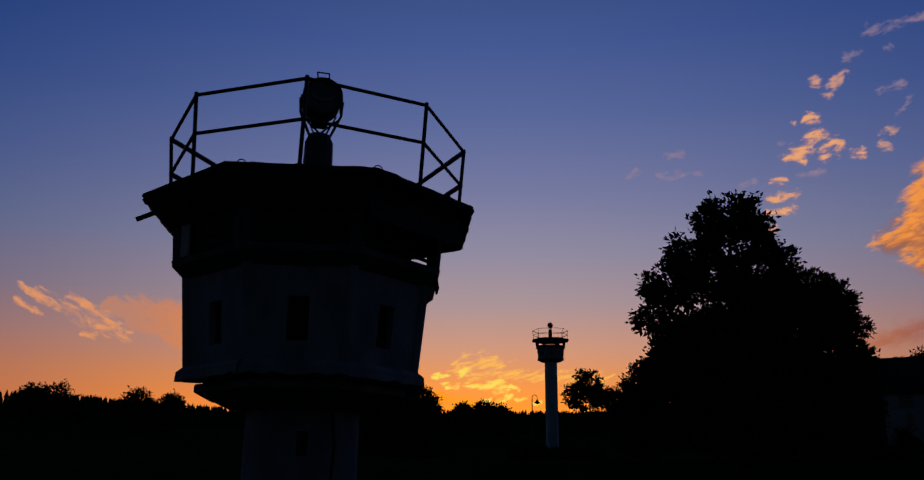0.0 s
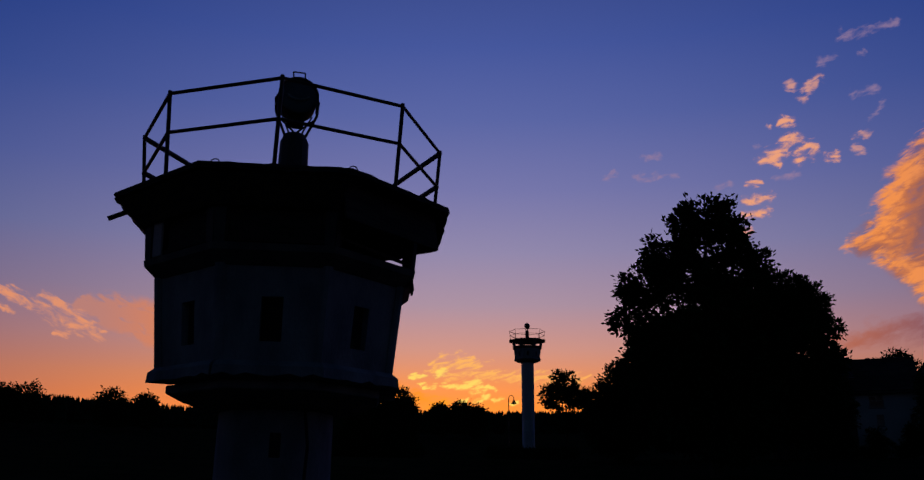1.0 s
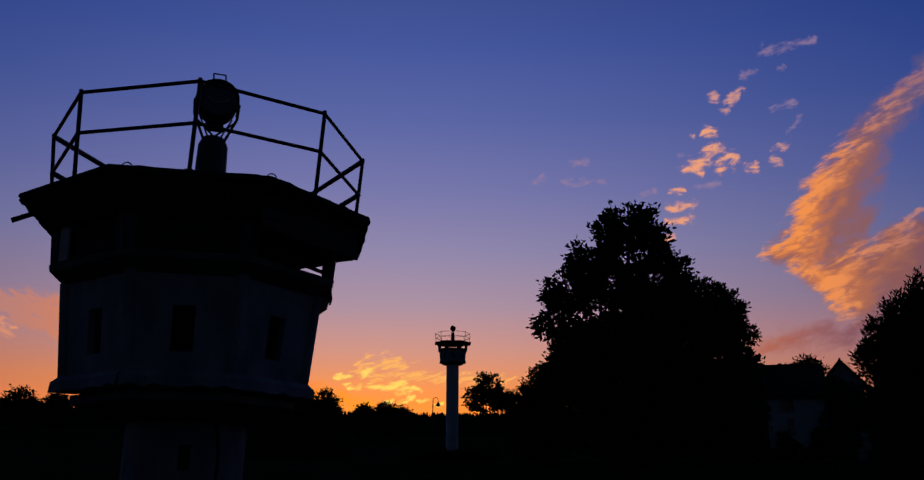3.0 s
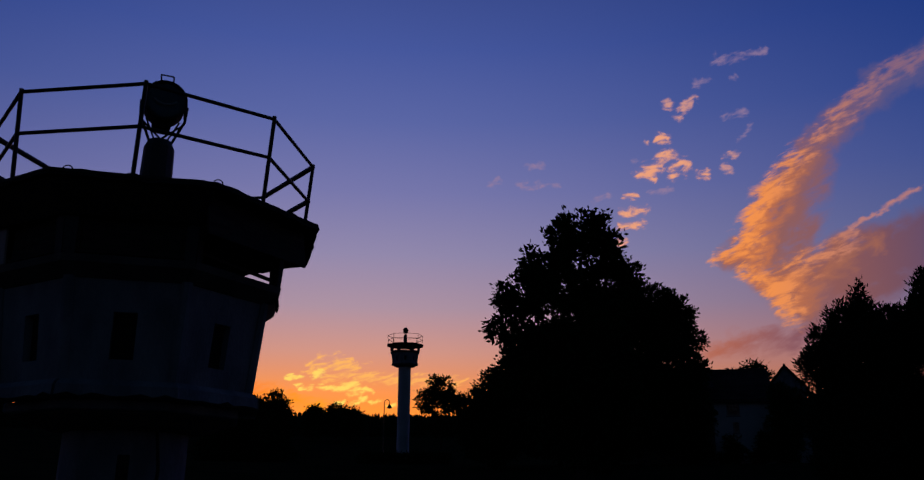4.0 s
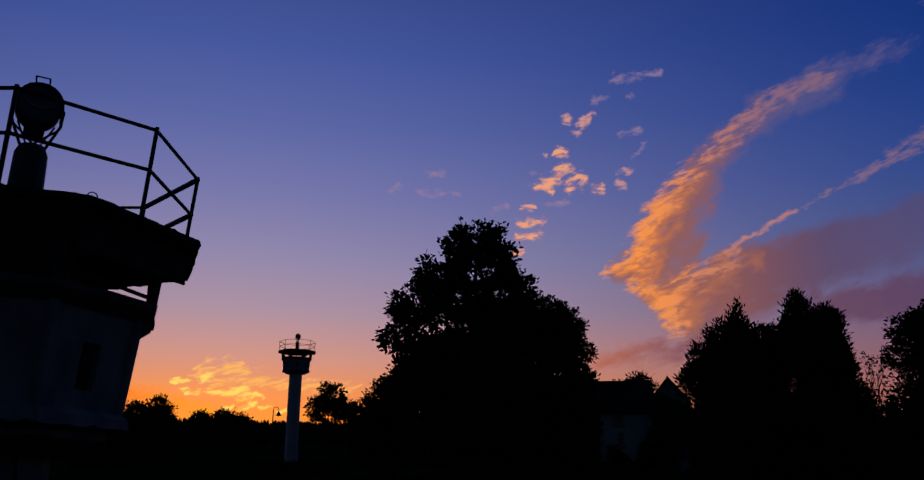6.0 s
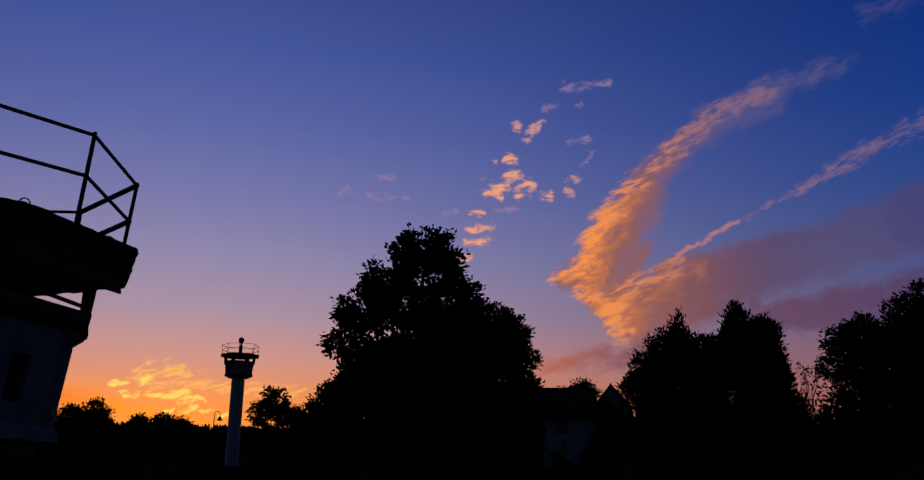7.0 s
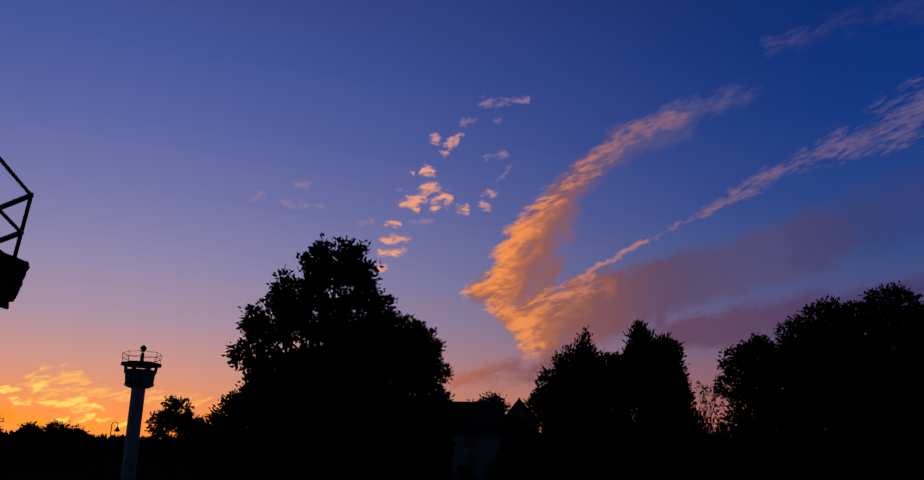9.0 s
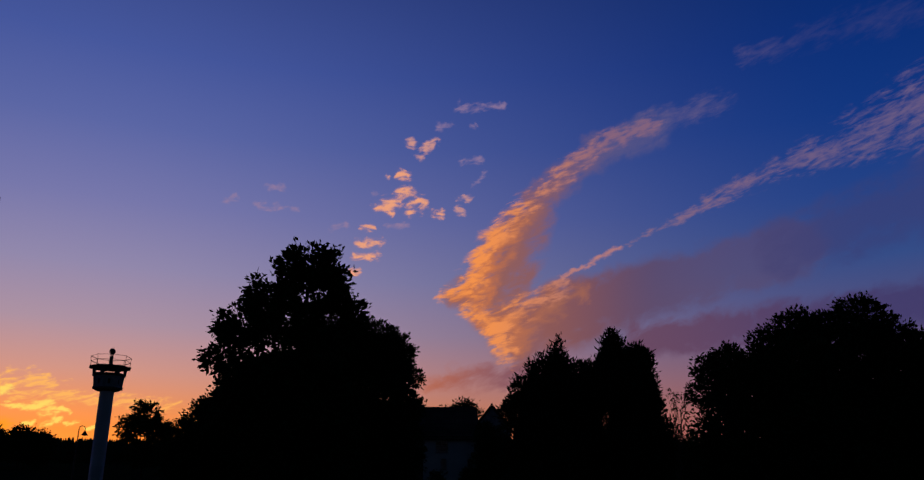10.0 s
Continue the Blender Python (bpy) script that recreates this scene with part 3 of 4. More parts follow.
def searchlight(x, y, z, turn, label):
    """A drum searchlight in a fork on a pedestal; the drum's glass looks to -y before the turn."""
    s = thing("searchlight", x, y, z, label, "searchlight", "searchlights", turn)
    bm = bmesh.new()
    lathe(bm, [(0.205, 0.0), (0.205, 0.03), (0.185, 0.05), (0.165, 0.87), (0.13, 0.955), (0.09, 0.97)], 12)
    part("pedestal", bm, PAINT, s, smooth_faces=False)
    for k in range(10):
        a = k * math.tau / 10
        bm = bmesh.new()
        tube(bm, (0.175 * math.cos(a), 0.175 * math.sin(a), 0.025), (0.175 * math.cos(a), 0.175 * math.sin(a), 0.045), 0.012, sides=6)
        part("bolt", bm, STEEL, s)
    zc = 1.405
    tilt = Matrix.Translation((0, 0, zc)) @ Matrix.Rotation(radians(90), 4, "X")
    bm = bmesh.new()
    lathe(bm, [(0.0001, -0.27), (0.11, -0.26), (0.185, -0.21), (0.222, -0.11), (0.226, 0.0), (0.226, 0.13), (0.238, 0.14), (0.238, 0.18), (0.212, 0.18), (0.212, 0.15), (0.0001, 0.145)], 36, close_top=False, close_bottom=False)
    bm.transform(tilt)
    drum = part("drum", bm, DARK_STEEL, s, "black enamelled lamp drum", smooth_faces=False)
    bm = bmesh.new()
    lathe(bm, [(0.0001, 0.172), (0.208, 0.165), (0.208, 0.158), (0.0001, 0.164)], 32, close_top=False, close_bottom=False)
    bm.transform(tilt)
    part("lens", bm, GLASS, drum, "round front glass")
    bm = bmesh.new()
    for a, b in (((-0.06, -0.08, 0.22), (-0.075, -0.08, 0.345)), ((0.07, -0.08, 0.22), (0.065, -0.08, 0.345)), ((-0.075, -0.08, 0.345), (0.065, -0.08, 0.345))):
        tube(bm, a, b, 0.009, sides=8)
    bm.transform(Matrix.Translation((0, 0, zc)))
    part("handle", bm, STEEL, drum, "bent wire carrying handle")
    bm = bmesh.new()
    # pale arc modelled in place of a glint on the front glass
    arc = [Vector((0.15 * math.sin(radians(a)), -0.186, zc + 0.06 - 0.12 * math.cos(radians(a)))) for a in range(-56, 60, 8)]
    for a, b in zip(arc, arc[1:]):
        tube(bm, a, b, 0.011, sides=6)
    part("glint_arc", bm, PALE_PAINT, drum, "pale arc standing in for the glint on the front glass")
    bm = bmesh.new()
    box(bm, (0.20, 0.22, 0.12), Matrix.Translation((-0.01, 0.0, zc - 0.255)), 0.02)
    part("ballast_box", bm, DARK_STEEL, drum)
    bm = bmesh.new()
    box(bm, (0.28, 0.26, 0.07), Matrix.Translation((0.0, 0.0, zc + 0.205)), 0.015)
    part("vent_hood", bm, DARK_STEEL, drum)
    for sx in (-1, 1):
        bm = bmesh.new()
        box(bm, (0.03, 0.10, 0.16), Matrix.Translation((sx * 0.236, 0, zc - 0.03)), 0.006)
        tube(bm, (sx * 0.225, 0, zc), (sx * 0.265, 0, zc), 0.03, sides=12)
        part("trunnion", bm, STEEL, drum)
        bm = bmesh.new()
        tube(bm, (sx * 0.25, 0, zc), (sx * 0.24, 0, zc - 0.16), 0.016, sides=8)
        tube(bm, (sx * 0.24, 0, zc - 0.16), (sx * 0.12, 0, 0.955), 0.016, sides=8)
        tube(bm, (sx * 0.235, 0.04, zc - 0.18), (0.0, 0.0, 0.99), 0.012, sides=8)
        tube(bm, (sx * 0.18, -0.05, zc - 0.20), (sx * 0.06, 0, 0.96), 0.010, sides=8)
        part("fork_arm", bm, STEEL, s)
    return s


NEAR = (-1.683, 9.18)
LEAN = [(0.05, 0.02, -0.035, 0.005), (0.04, 0.03, -0.01, 0.025), (0.07, 0.0, 0, 0.005), (0.05, 0.02, 0, 0), (0.05, 0.0, 0, 0), (0.04, -0.02, 0, 0), (0.09, 0.0, 0, 0), (0.05, -0.02, 0.015, 0.005)]
near_tower = watchtower(NEAR[0], NEAR[1], ground_z(*NEAR) - 0.05, 4.59 - ground_z(*NEAR) + 0.05, 5.0,
                        "short concrete watchtower with octagonal cabin and railed roof", {0: "board", 1: "hung", 7: "strip", 2: "open", 3: "open", 4: "board", 5: "board", 6: "board"}, LEAN, (4, 5, 6, 7, 0), (7, 0, 1, 2, 3))
near_top = 4.59 - ground_z(*NEAR) + 0.05
# a loose stay under the eaves, and a slipped sheet below the sill
bm = bmesh.new()
tube(bm, (-1.83, -0.55, near_top - 0.205), (-1.50, -0.50, near_top - 0.03), 0.028, sides=6)
part("stay", bm, TIMBER, near_tower, "loose board sticking out below the eaves")
bm = bmesh.new()
box(bm, (0.3, 0.02, 0.22), face_turn(2) @ Matrix.Translation((-0.42, -1.375, near_top - 0.745)) @ Matrix.Rotation(radians(-8), 4, "X"))
part("sheet", bm, TIMBER, near_tower, "slipped cladding sheet")
bm = bmesh.new()
prev = Vector((0.33, -0.55, near_top - 2.12))
for q in ((0.38, -0.60, near_top - 2.5), (0.36, -0.62, near_top - 2.9), (0.42, -0.60, near_top - 3.4), (0.40, -0.62, 0.02)):
    tube(bm, prev, q, 0.016, sides=8)
    prev = Vector(q)
part("cable", bm, DARK_STEEL, near_tower, "black cable down the shaft")
# dark boxes stand in for the shade inside open slots in the solid shaft
for a_, zz in ((0.10, 2.10), (0.10, 0.75)):
    bm = bmesh.new()
    box(bm, (0.11, 0.03, 0.24), Matrix.Rotation(a_, 4, "Z") @ Matrix.Translation((0, -0.592, zz - ground_z(*NEAR) + 0.05)), 0.004)
    part("slot_stand_in", bm, DARK_STEEL, near_tower, "dark box standing in for a slot opening")
searchlight(NEAR[0] - 0.02, NEAR[1], 4.59 + 0.135, 14.0, "black drum searchlight on the near watchtower roof")
FAR = (8.75, 81.53)
far_tower = watchtower(FAR[0], FAR[1], ground_z(*FAR) - 0.2, 16.38 - ground_z(*FAR) + 0.2, -4.0,
                       "tall slender concrete watchtower with octagonal cabin", {0: "slit", 1: "small", 2: "small", 3: "open", 4: "open", 5: "open", 6: "small", 7: "small"}, LEAN, (), shaft_mat=PALE_CONCRETE)
searchlight(FAR[0], FAR[1], 16.5, 150.0, "small searchlight on the tall watchtower roof")


# ---- trees ----
def crown_mesh(lobes, clumps, per, leaf, spread, seed, gap=0.0, gap_above=0.0, narrow=0.45, droop=0.0, cone=False, voids=()):
    """Leaves in clumps over ellipsoid lobes (x, y, z, rx, ry, rz). gap: how much of the outer crown is left open."""
    rng = np.random.default_rng(seed)
    lob = np.array(lobes, float)
    vol = (lob[:, 3] * lob[:, 4] * lob[:, 5]) ** 0.8
    which = rng.choice(len(lob), clumps, p=vol / vol.sum())
    d = rng.normal(size=(clumps, 3))
    d /= np.linalg.norm(d, axis=1)[:, None]
    u = rng.random(clumps) ** 0.42
    if cone:
        # lobes are cones that stand on their z, rz high
        hh = 1 - np.sqrt(rng.random(clumps))
        hh = np.clip(hh * 1.02, 0, 1)
        a = rng.random(clumps) * math.tau
        rad = (1 - hh) ** 0.62 * rng.random(clumps) ** 0.35 * (0.86 + 0.22 * rng.random(clumps))
        L = lob[which]
        cen = np.stack([L[:, 0] + L[:, 3] * rad * np.cos(a), L[:, 1] + L[:, 4] * rad * np.sin(a), L[:, 2] + L[:, 5] * hh], 1)
        d = np.stack([np.cos(a), np.sin(a), 0.6 + 0 * a], 1)
        u = rad
    else:
        cen = lob[which, :3] + d * u[:, None] * lob[which, 3:]
    if gap:
        keep = np.array([noise.noise((c[0] * 0.8, c[1] * 0.16, c[2] * 0.8 + seed)) > (-9 if c[2] < gap_above else gap - 0.62) for c, uu in zip(cen, u)])
        cen, d = cen[keep], d[keep]
    for vx, vz, rx, rz in voids:
        # thin places where the sky shows between the limbs
        inside = ((cen[:, 0] - vx) / rx) ** 2 + ((cen[:, 2] - vz) / rz) ** 2 < 0.6 + 0.8 * rng.random(len(cen))
        keep = ~inside | (rng.random(len(cen)) < 0.10)
        cen, d = cen[keep], d[keep]
    n = len(cen) * per
    c = np.repeat(cen, per, 0) + rng.normal(size=(n, 3)) * spread * np.array([1, 1, 0.75])
    out = np.repeat(d, per, 0) * 0.9 + rng.normal(size=(n, 3)) * np.array([0.65, 0.65, 0.5])
    out[:, 2] -= droop
    out /= np.linalg.norm(out, axis=1)[:, None] + 1e-9
    side_ = np.cross(out, rng.normal(size=(n, 3)))
    side_ /= np.linalg.norm(side_, axis=1)[:, None] + 1e-9
    size = leaf * (0.6 + 0.7 * rng.random(n))[:, None]
    v = np.stack([c, c + out * size * 0.45 + side_ * size * narrow * 0.5, c + out * size, c + out * size * 0.45 - side_ * size * narrow * 0.5], 1).reshape(-1, 3)
    me = bpy.data.meshes.new("crown")
    me.vertices.add(len(v))
    me.vertices.foreach_set("co", v.ravel())
    me.loops.add(len(v))
    me.loops.foreach_set("vertex_index", np.arange(len(v)))
    me.polygons.add(n)
    me.polygons.foreach_set("loop_start", np.arange(n) * 4)
    me.update(calc_edges=True)
    return me


def limb(bm, a, b, r, r2, rng, bends=4, wob=0.12):
    a, b = Vector(a), Vector(b)
    prev = a
    for i in range(1, bends + 1):
        k = i / bends
        q = a.lerp(b, k) + Vector((rng.uniform(-1, 1), rng.uniform(-1, 1), rng.uniform(-0.4, 0.6))) * wob * (b - a).length * (0 if i == bends else 0.5)
        tube(bm, prev, q, r + (r2 - r) * (i - 1) / bends, r + (r2 - r) * k, 8, caps=True)
        prev = q


def tree(x, y, label, lobes, clumps, per, leaf, spread, seed, trunk_r=0.22, name="tree", category="tree", group="", gap=0.0, gap_above=0.0, narrow=0.45, droop=0.0, cone=False, mat=None, voids=()):
    t = thing(name, x, y, ground_z(x, y) - 0.15, label, category, group, -math.degrees(math.atan2(x, y)))
    rng = random.Random(seed)
    top = max(l[2] + l[5] * (0.55 if not cone else 0.9) for l in lobes)
    mid = Vector((sum(l[0] for l in lobes) / len(lobes), sum(l[1] for l in lobes) / len(lobes), 0))
    bm = bmesh.new()
    head = Vector((mid.x * 0.5, mid.y * 0.5, top * 0.62))
    limb(bm, (0, 0, 0), head, trunk_r, trunk_r * 0.55, rng, 5, 0.06)
    if not cone:
        for l in lobes:
            a = Vector((head.x, head.y, head.z)) * rng.uniform(0.5, 0.95)
            tip = Vector((l[0], l[1], l[2] + l[5] * 0.4))
            limb(bm, a, tip, trunk_r * 0.42, trunk_r * 0.1, rng, 4, 0.15)
            for _ in range(4):
                e = Vector((l[0] + rng.uniform(-0.8, 0.8) * l[3], l[1] + rng.uniform(-0.8, 0.8) * l[4], l[2] + rng.uniform(-0.3, 0.8) * l[5]))
                limb(bm, a.lerp(tip, rng.uniform(0.4, 0.9)), e, trunk_r * 0.16, trunk_r * 0.05, rng, 3, 0.15)
    else:
        limb(bm, head, (lobes[0][0], lobes[0][1], lobes[0][2] + lobes[0][5] * 0.98), trunk_r * 0.5, 0.02, rng, 3, 0.02)
    part("trunk", bm, BARK, t)
    me = crown_mesh(lobes, clumps, per, leaf, spread, seed, gap, gap_above, narrow, droop, cone, voids)
    me.materials.append(mat or LEAF)
    crown = new("crown", me)
    crown.parent = t
    return t


def at(az, dist):
    return dist * math.sin(radians(az)), dist * math.cos(radians(az))


def height(el, dist, x, y):
    """How far over the ground at (x, y) a point shows that is el degrees up, dist metres off."""
    return 1.6 + dist * math.tan(radians(el)) - ground_z(x, y) + 0.15


G = "trees on the slope"
# tall airy tree
tree(15.45, 47.55, "tall broadleaf tree with an airy, ragged crown",
     [(0.52, -0.69, 13.96, 2.18, 1.96, 2.26), (-1.62, 0.35, 12.85, 1.75, 1.6, 1.8), (-3.6, -0.06, 10.9, 1.45, 1.3, 1.45), (-4.2, -0.32, 9.13, 1.15, 1.05, 1.2),
      (1.92, 0.36, 13.58, 1.48, 1.34, 1.53), (2.97, 0.03, 12.07, 0.96, 0.86, 0.97), (-1.57, -0.38, 10.5, 2.18, 1.96, 2.18), (1.05, 0.74, 11.05, 2.36, 2.12, 2.37),
      (-2.71, 0.19, 8.13, 1.83, 1.65, 1.8), (0.0, -0.31, 7.32, 2.97, 2.67, 2.9), (-3.67, -0.44, 6.52, 1.4, 1.26, 1.36), (0.44, 0.61, 4.21, 3.49, 3.14, 3.35)],
     3000, 20, 0.35, 0.22, 11, 0.34, group=G, gap=0.42, gap_above=8.3, narrow=0.5,
     voids=((-0.8, 11.8, 0.58, 0.85), (-1.1, 9.9, 0.9, 0.65), (1.4, 13.3, 0.6, 0.45), (-2.8, 10.1, 0.42, 0.38), (0.4, 12.2, 0.42, 0.4), (-2.2, 11.6, 0.3, 0.3)))
# dense round tree behind it
tree(26.97, 66.76, "dense rounded broadleaf tree, nearly black at dusk",
     [(-1.26, -0.87, 13.05, 2.76, 2.49, 2.76), (1.38, 0.44, 12.72, 2.51, 2.26, 2.5), (2.64, -0.07, 10.96, 2.01, 1.81, 1.98), (4.52, -0.26, 10.17, 1.07, 0.96, 1.05),
      (-2.76, 0.8, 10.43, 3.27, 2.94, 3.21), (1.26, 0.13, 7.85, 3.77, 3.39, 3.66), (4.02, -0.29, 7.47, 1.63, 1.47, 1.58), (-2.51, 1.58, 5.29, 5.03, 4.52, 4.84),
      (2.9, 0.2, 12.25, 1.95, 1.7, 1.95), (2.51, 0.33, 4.02, 3.14, 2.83, 3.01), (-8.17, -0.42, 4.66, 4.02, 3.62, 3.86)],
     11000, 15, 0.30, 0.16, 12, 0.4, group=G)
tree(13.5, 64.61, "low dense bush at the foot of the trees",
     [(0.69, -0.62, 5.64, 1.96, 1.76, 1.89), (-0.46, 0.24, 4.7, 1.38, 1.24, 1.33), (-1.38, -0.04, 3.77, 1.15, 1.04, 1.1), (1.73, -0.37, 6.57, 1.5, 1.35, 1.45), (0.23, 0.62, 2.73, 2.53, 2.28, 2.42)],
     1500, 14, 0.3, 0.2, 13, 0.12, name="bush", category="bush", group="bushes")
# small tree beside the tall watchtower
tree(13.3, 89.01, "small open tree against the afterglow",
     [(0.0, -0.45, 7.93, 1.41, 1.27, 1.37), (-1.41, 0.21, 6.65, 1.18, 1.06, 1.13), (1.34, -0.04, 6.73, 1.1, 0.99, 1.06), (0.0, -0.42, 6.25, 1.73, 1.56, 1.27),
      (2.51, 0.23, 6.25, 0.94, 0.85, 1.19), (0.63, 0.09, 3.9, 2.51, 2.26, 0.79)],
     620, 14, 0.36, 0.22, 14, 0.16, group=G, gap=0.36)
# trees before the western hill
for az, dist, el, w, seed in ((-2.3, 120, 7.0, 2.1, 21), (-3.6, 125, 6.6, 2.4, 22), (-5.2, 122, 6.3, 2.8, 23)):
    x, y = at(az, dist)
    hh = height(el, dist, x, y)
    tree(x, y, "dark hedgerow tree, dense down to the ground", [(0, 0, hh * 0.74, w * 0.8, w, hh * 0.25), (0.5, 0, hh * 0.5, w, w, hh * 0.28), (-0.6, 0, hh * 0.3, w * 1.2, w, hh * 0.25), (0, 0, hh * 0.12, w * 1.7, w, hh * 0.12)], 1300, 14, 0.4, 0.3, seed, 0.2, group=G)
for az, el, w, seed in ((-25.4, 6.42, 3.2, 31), (-26.6, 6.25, 2.6, 38), (-20.6, 6.35, 3.4, 32), (-18.6, 6.1, 2.4, 33), (0.2, 6.02, 2.2, 34), (1.6, 6.16, 2.4, 35), (2.7, 5.92, 1.8, 36)):
    x, y = at(az, 230)
    hh = height(el, 230, x, y)
    tree(x, y, "round field tree below the skyline", [(0, 0, hh - w * 0.8, w, w, w * 0.8), (-w * 0.5, 0, hh - w * 1.5, w, w, w), (w * 0.6, 0, hh - w * 1.7, w, w, w), (0, 0, hh * 0.4, w * 1.4, w, hh * 0.3)],
         420, 12, 0.75, 0.5, seed, 0.25, group="field trees")


# wooded ridge
def woods():
    rng = random.Random(77)
    verts, faces = [], []
    for i in range(3600):
        az = rng.uniform(-62, 75)
        dist = rng.uniform(292, 330)
        x, y = at(az, dist)
        el = 5.50 + 0.10 * step(az, -4, 0.5) + 0.34 * step(-az, 15, 27) + 0.10 * noise.noise((az * 0.35, 0, 1)) + rng.gauss(0, 0.045)
        top = 1.6 + dist * math.tan(radians(min(el, 6.6)))
        z0 = ground_z(x, y) - 0.5
        hgt = top - z0
        r = rng.uniform(1.9, 3.0)
        for s in range(4):
            a0, a1 = z0 + hgt * (0.02 + 0.23 * s), z0 + hgt * min(1.0, 0.42 + 0.22 * s)
            rr = r * (1 - 0.21 * s)
            base = len(verts)
            for k in range(7):
                th = k * math.tau / 7 + rng.random()
                q = rr * rng.uniform(0.7, 1.15)
                verts.append((x + q * math.cos(th), y + q * math.sin(th), a0 + rng.uniform(-0.3, 0.3)))
            verts.append((x, y, a1))
            faces += [(base + k, base + (k + 1) % 7, base + 7) for k in range(7)]
    me = bpy.data.meshes.new("spruce_woods")
    me.from_pydata(verts, [], faces)
    me.materials.append(NEEDLE)
    tagged(new("spruce_woods", me), "distant spruce woods along the ridge, black against the sky", "woods", kind="stuff")


woods()

x, y = 8.4, 77.0
tree(x, y, "low dark hedge at the foot of the tall watchtower", [(k * 1.1, 0, 0.55 + 0.12 * (k % 2), 0.9, 0.5, 0.55) for k in range(-3, 4)], 900, 12, 0.2, 0.12, 66, 0.05, name="hedge", category="hedge", group="bushes")

# two dense conifers
GC = "conifers beside the house"
tree(19.6, 27.78, "dense spiky conifer with a broad skirt",
     [(0.45, -0.14, 7.26, 0.45, 0.5, 0.87), (-0.11, 0.12, 6.91, 0.71, 0.64, 0.86), (1.13, -0.03, 6.62, 0.77, 0.69, 0.92), (-0.71, -0.19, 6.16, 0.77, 0.69, 0.85), (-1.3, 0.16, 5.37, 0.65, 0.59, 0.74),
      (0.3, 0.05, 5.54, 1.54, 1.39, 1.36), (1.55, -0.16, 5.77, 0.89, 0.8, 1.25), (-0.29, 0.6, 3.74, 1.9, 1.71, 1.35), (1.19, 0.16, 3.74, 1.54, 1.39, 1.35), (0.45, -0.14, 7.97, 0.13, 0.13, 0.51), (0.42, 0, 2.15, 2.2, 1.8, 1.87), (1.7, 0, 3.37, 1.3, 1.2, 1.68)],
     9500, 12, 0.20, 0.10, 41, 0.2, name="conifer", group=GC, narrow=0.28, droop=-0.55, mat=NEEDLE)
tree(21.76, 26.12, "dense columnar conifer with two tops",
     [(-0.04, -0.15, 7.63, 0.47, 0.5, 0.88), (0.85, 0.11, 7.15, 0.65, 0.59, 0.90), (0.43, -0.04, 6.06, 1.13, 1.01, 1.49), (-0.46, -0.16, 6.63, 0.65, 0.59, 0.93), (1.08, 0.15, 5.59, 0.59, 0.53, 1.26),
      (0.37, 0.05, 3.78, 1.36, 1.23, 1.36), (1.15, -0.11, 4.06, 0.9, 0.7, 1.6), (-0.04, -0.15, 8.33, 0.12, 0.12, 0.38), (0.43, 0, 2.17, 1.6, 1.5, 1.89)],
     8500, 12, 0.20, 0.10, 42, 0.2, name="conifer", group=GC, narrow=0.28, droop=-0.55, mat=NEEDLE)
tree(27.28, 29.25, "thin sapling with few leaves",
     [(0.24, -0.08, 6.32, 0.24, 0.5, 0.36), (0.73, 0.04, 6.18, 0.24, 0.5, 0.36), (0.52, -0.01, 5.54, 0.42, 0.5, 0.35), (0.17, -0.09, 5.11, 0.35, 0.5, 0.28), (0.66, 0.15, 4.41, 0.63, 0.57, 0.56), (0.45, 0, 2.8, 0.9, 0.7, 1.2)],
     130, 9, 0.17, 0.12, 43, 0.09, name="sapling", group=G)
tree(30.7, 32.9, "dark overgrown hedge between the trees", [(0.3, 0, 3.0, 2.2, 1.2, 1.5), (-1.6, 0, 2.6, 1.8, 1.2, 1.5), (1.9, 0, 2.8, 1.6, 1.2, 1.7), (0, 0, 1.2, 3.2, 1.4, 1.3)],
     1300, 12, 0.24, 0.18, 44, 0.08, name="hedge", category="hedge", group="bushes")
# broad tree
tree(35.22, 28.01, "broad dense old tree with a domed crown",
     [(2.76, -0.45, 9.61, 1.41, 1.27, 1.4), (1.19, 0.23, 9.28, 1.34, 1.2, 1.32), (-0.15, -0.04, 9.45, 1.26, 1.13, 1.25), (-1.48, -0.27, 8.79, 1.1, 0.99, 1.08), (-3.53, 0.26, 8.14, 1.06, 0.95, 1.04),
      (-4.63, 0.03, 7.98, 0.79, 0.71, 0.77), (-5.02, -0.14, 6.69, 0.79, 0.71, 0.76), (4.09, 0.38, 8.79, 1.22, 1.1, 1.2), (5.9, 0.18, 7.66, 1.73, 1.56, 1.69), (-2.74, -0.21, 6.77, 1.96, 1.77, 1.91),
      (0.01, -0.79, 6.77, 2.51, 2.26, 2.44), (3.15, 0.44, 6.77, 2.51, 2.26, 2.44), (-3.53, -0.08, 4.22, 2.36, 2.12, 2.26), (0.79, -0.77, 3.98, 3.14, 2.83, 3.01), (5.51, 0.77, 4.38, 3.14, 2.83, 3.01)],
     13000, 12, 0.22, 0.13, 51, 0.4, group=G)


